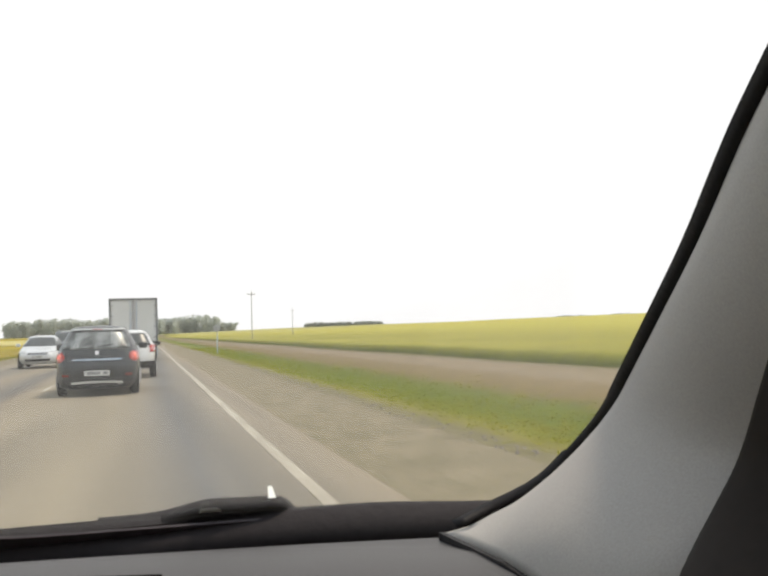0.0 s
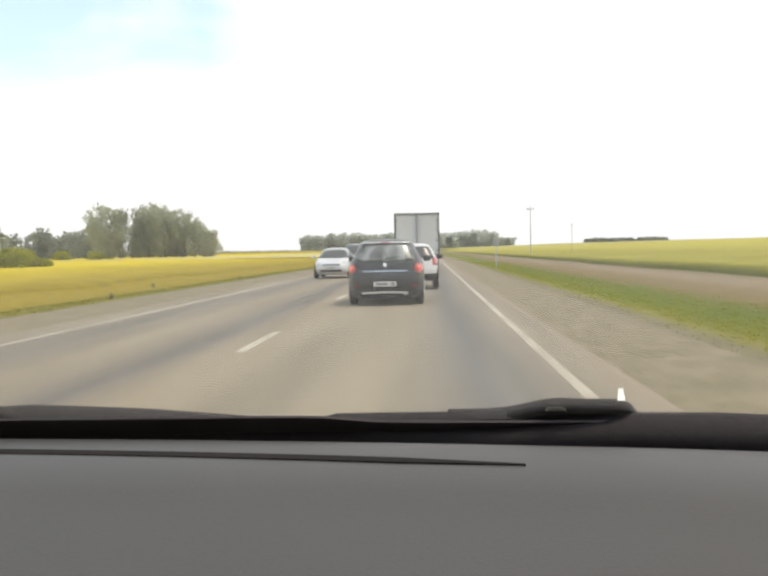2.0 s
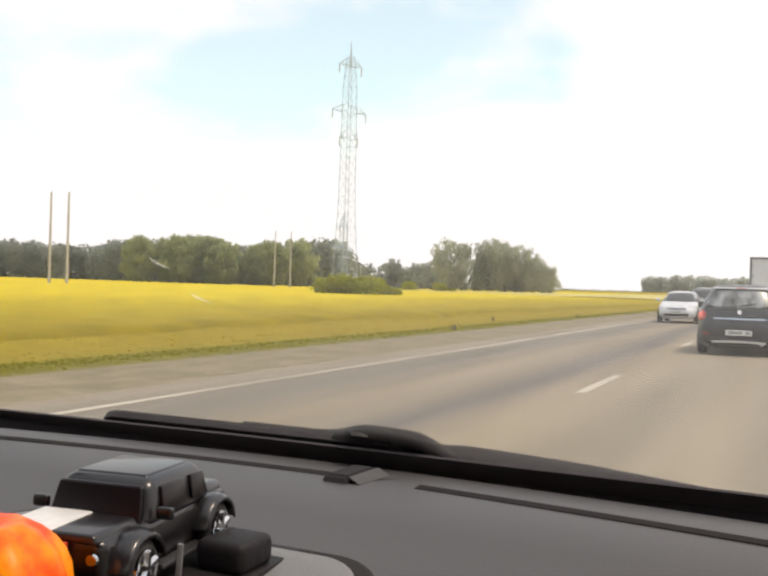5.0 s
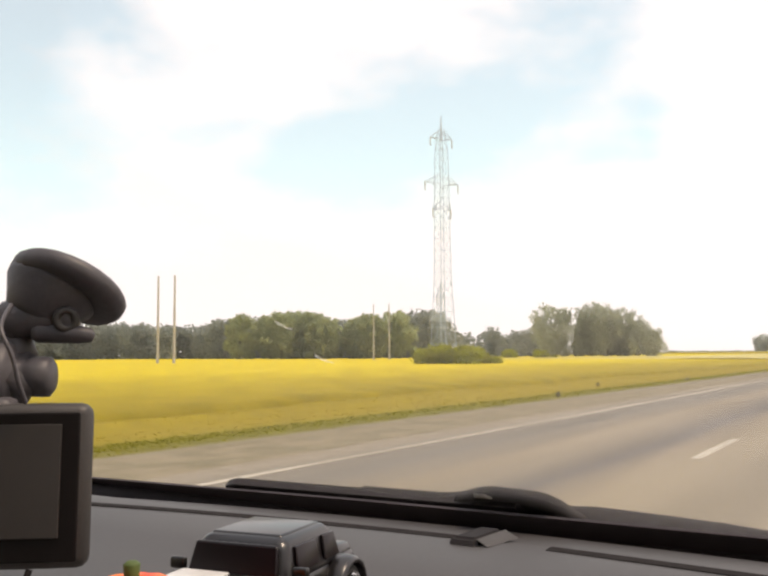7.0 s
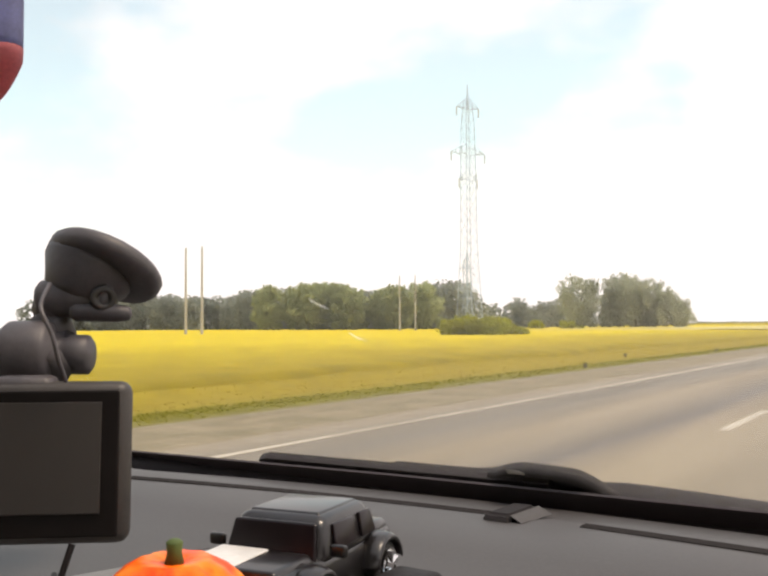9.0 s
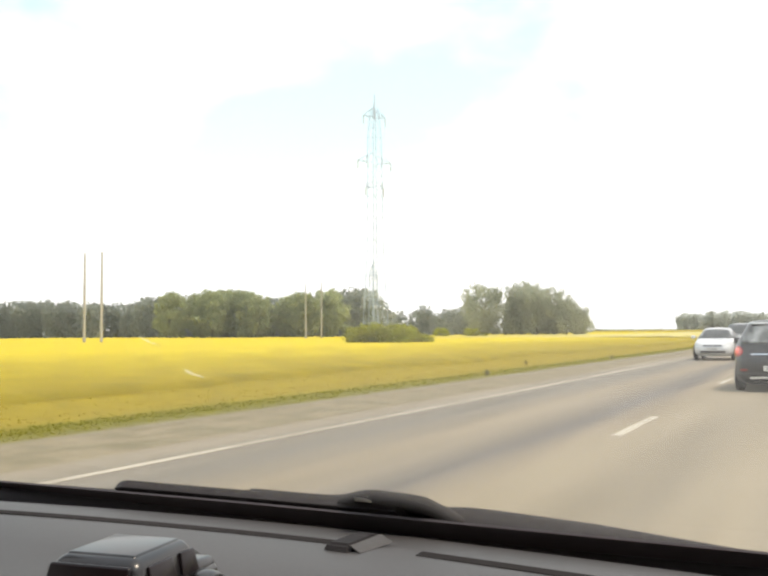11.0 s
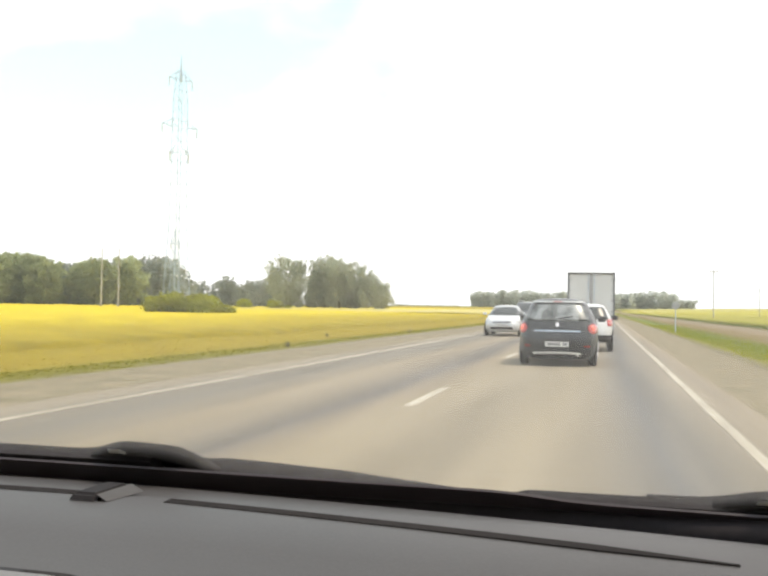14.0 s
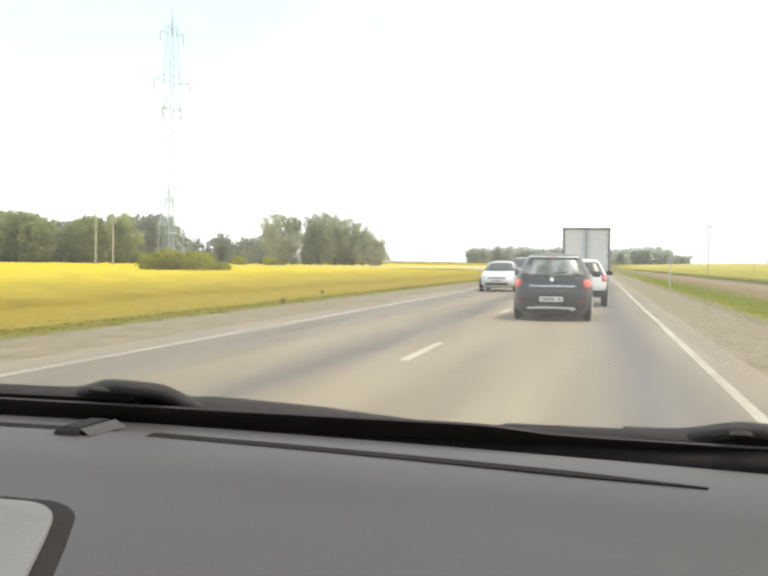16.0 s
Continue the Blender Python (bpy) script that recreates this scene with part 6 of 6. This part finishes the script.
for p, q in zip(arm, arm[1:]):
    rod(bm, loc(p), loc(q), 0.0138, 0.0125, 14)
part("arm", bm, M_MOUNT, GPS, smooth=True)
turned("ball_joint", [(-0.036, 0.018), (-0.030, 0.023), (-0.004, 0.024), (0.0, 0.021), (0.002, 0.012), (0.010, 0.012), (0.012, 0.014), (0.024, 0.014), (0.027, 0.010)], (-0.612, 0.392, 1.254), (0.80, 0.58, -0.02), M_MOUNT, "black clamp with a round knob")
part("cradle", boxm(loc((-0.600, 0.362, 1.226)), (0.04, 0.024, 0.03), 0.006), M_MOUNT, GPS, smooth=True)
bm = bmesh.new()
wire = smooth_curve([(-0.552, 0.362, 1.136), (-0.553, 0.356, 1.120), (-0.557, 0.352, 1.102), (-0.575, 0.36, 1.094), (-0.62, 0.40, 1.098)], 6)
tube(bm, [loc(p) for p in wire], 0.0022)
part("cable", bm, M_BLACK, GPS, "thin black power cable")
bm = bmesh.new()
wire = smooth_curve([(-0.590, 0.372, 1.302), (-0.572, 0.352, 1.286), (-0.563, 0.354, 1.268), (-0.5605, 0.357, 1.252), (-0.562, 0.364, 1.238)], 6)
tube(bm, [loc(p) for p in wire], 0.0015)
part("cable", bm, M_MOUNT, GPS, "thin dark cable looping over the mount")

# pennant that hangs over the dashboard
pen = thing("mitten_pennant", "small hanging mitten in white, blue and red bands", "pennant", (-0.453, 0.235, 1.374))
for name, z0, z1 in (("red", 0.0, 0.026), ("blue", 0.026, 0.052), ("white", 0.052, 0.085)):
    prof = []
    for k in range(9):
        z = lerp(z0, z1, k / 8)
        r = 0.022 * min(1.0, math.sqrt(max(0.0004, z / 0.020)) if z < 0.020 else 1.0) * (1 + 0.25 * max(0, (z - 0.055) / 0.03))
        prof.append((z, max(0.003, r)))
    bm = lathe(prof, (0, 0, 0), (0, 0, 1), 20)
    for v in bm.verts:
        v.co.y *= 0.55
    part("band", bm, M_CLOTH[name], pen, name + " satin band", True)
part("string", rodm((0, 0, 0.083), (0, 0, 0.142), 0.0012, 0.0012, 6), M_CLOTH["white"], pen)
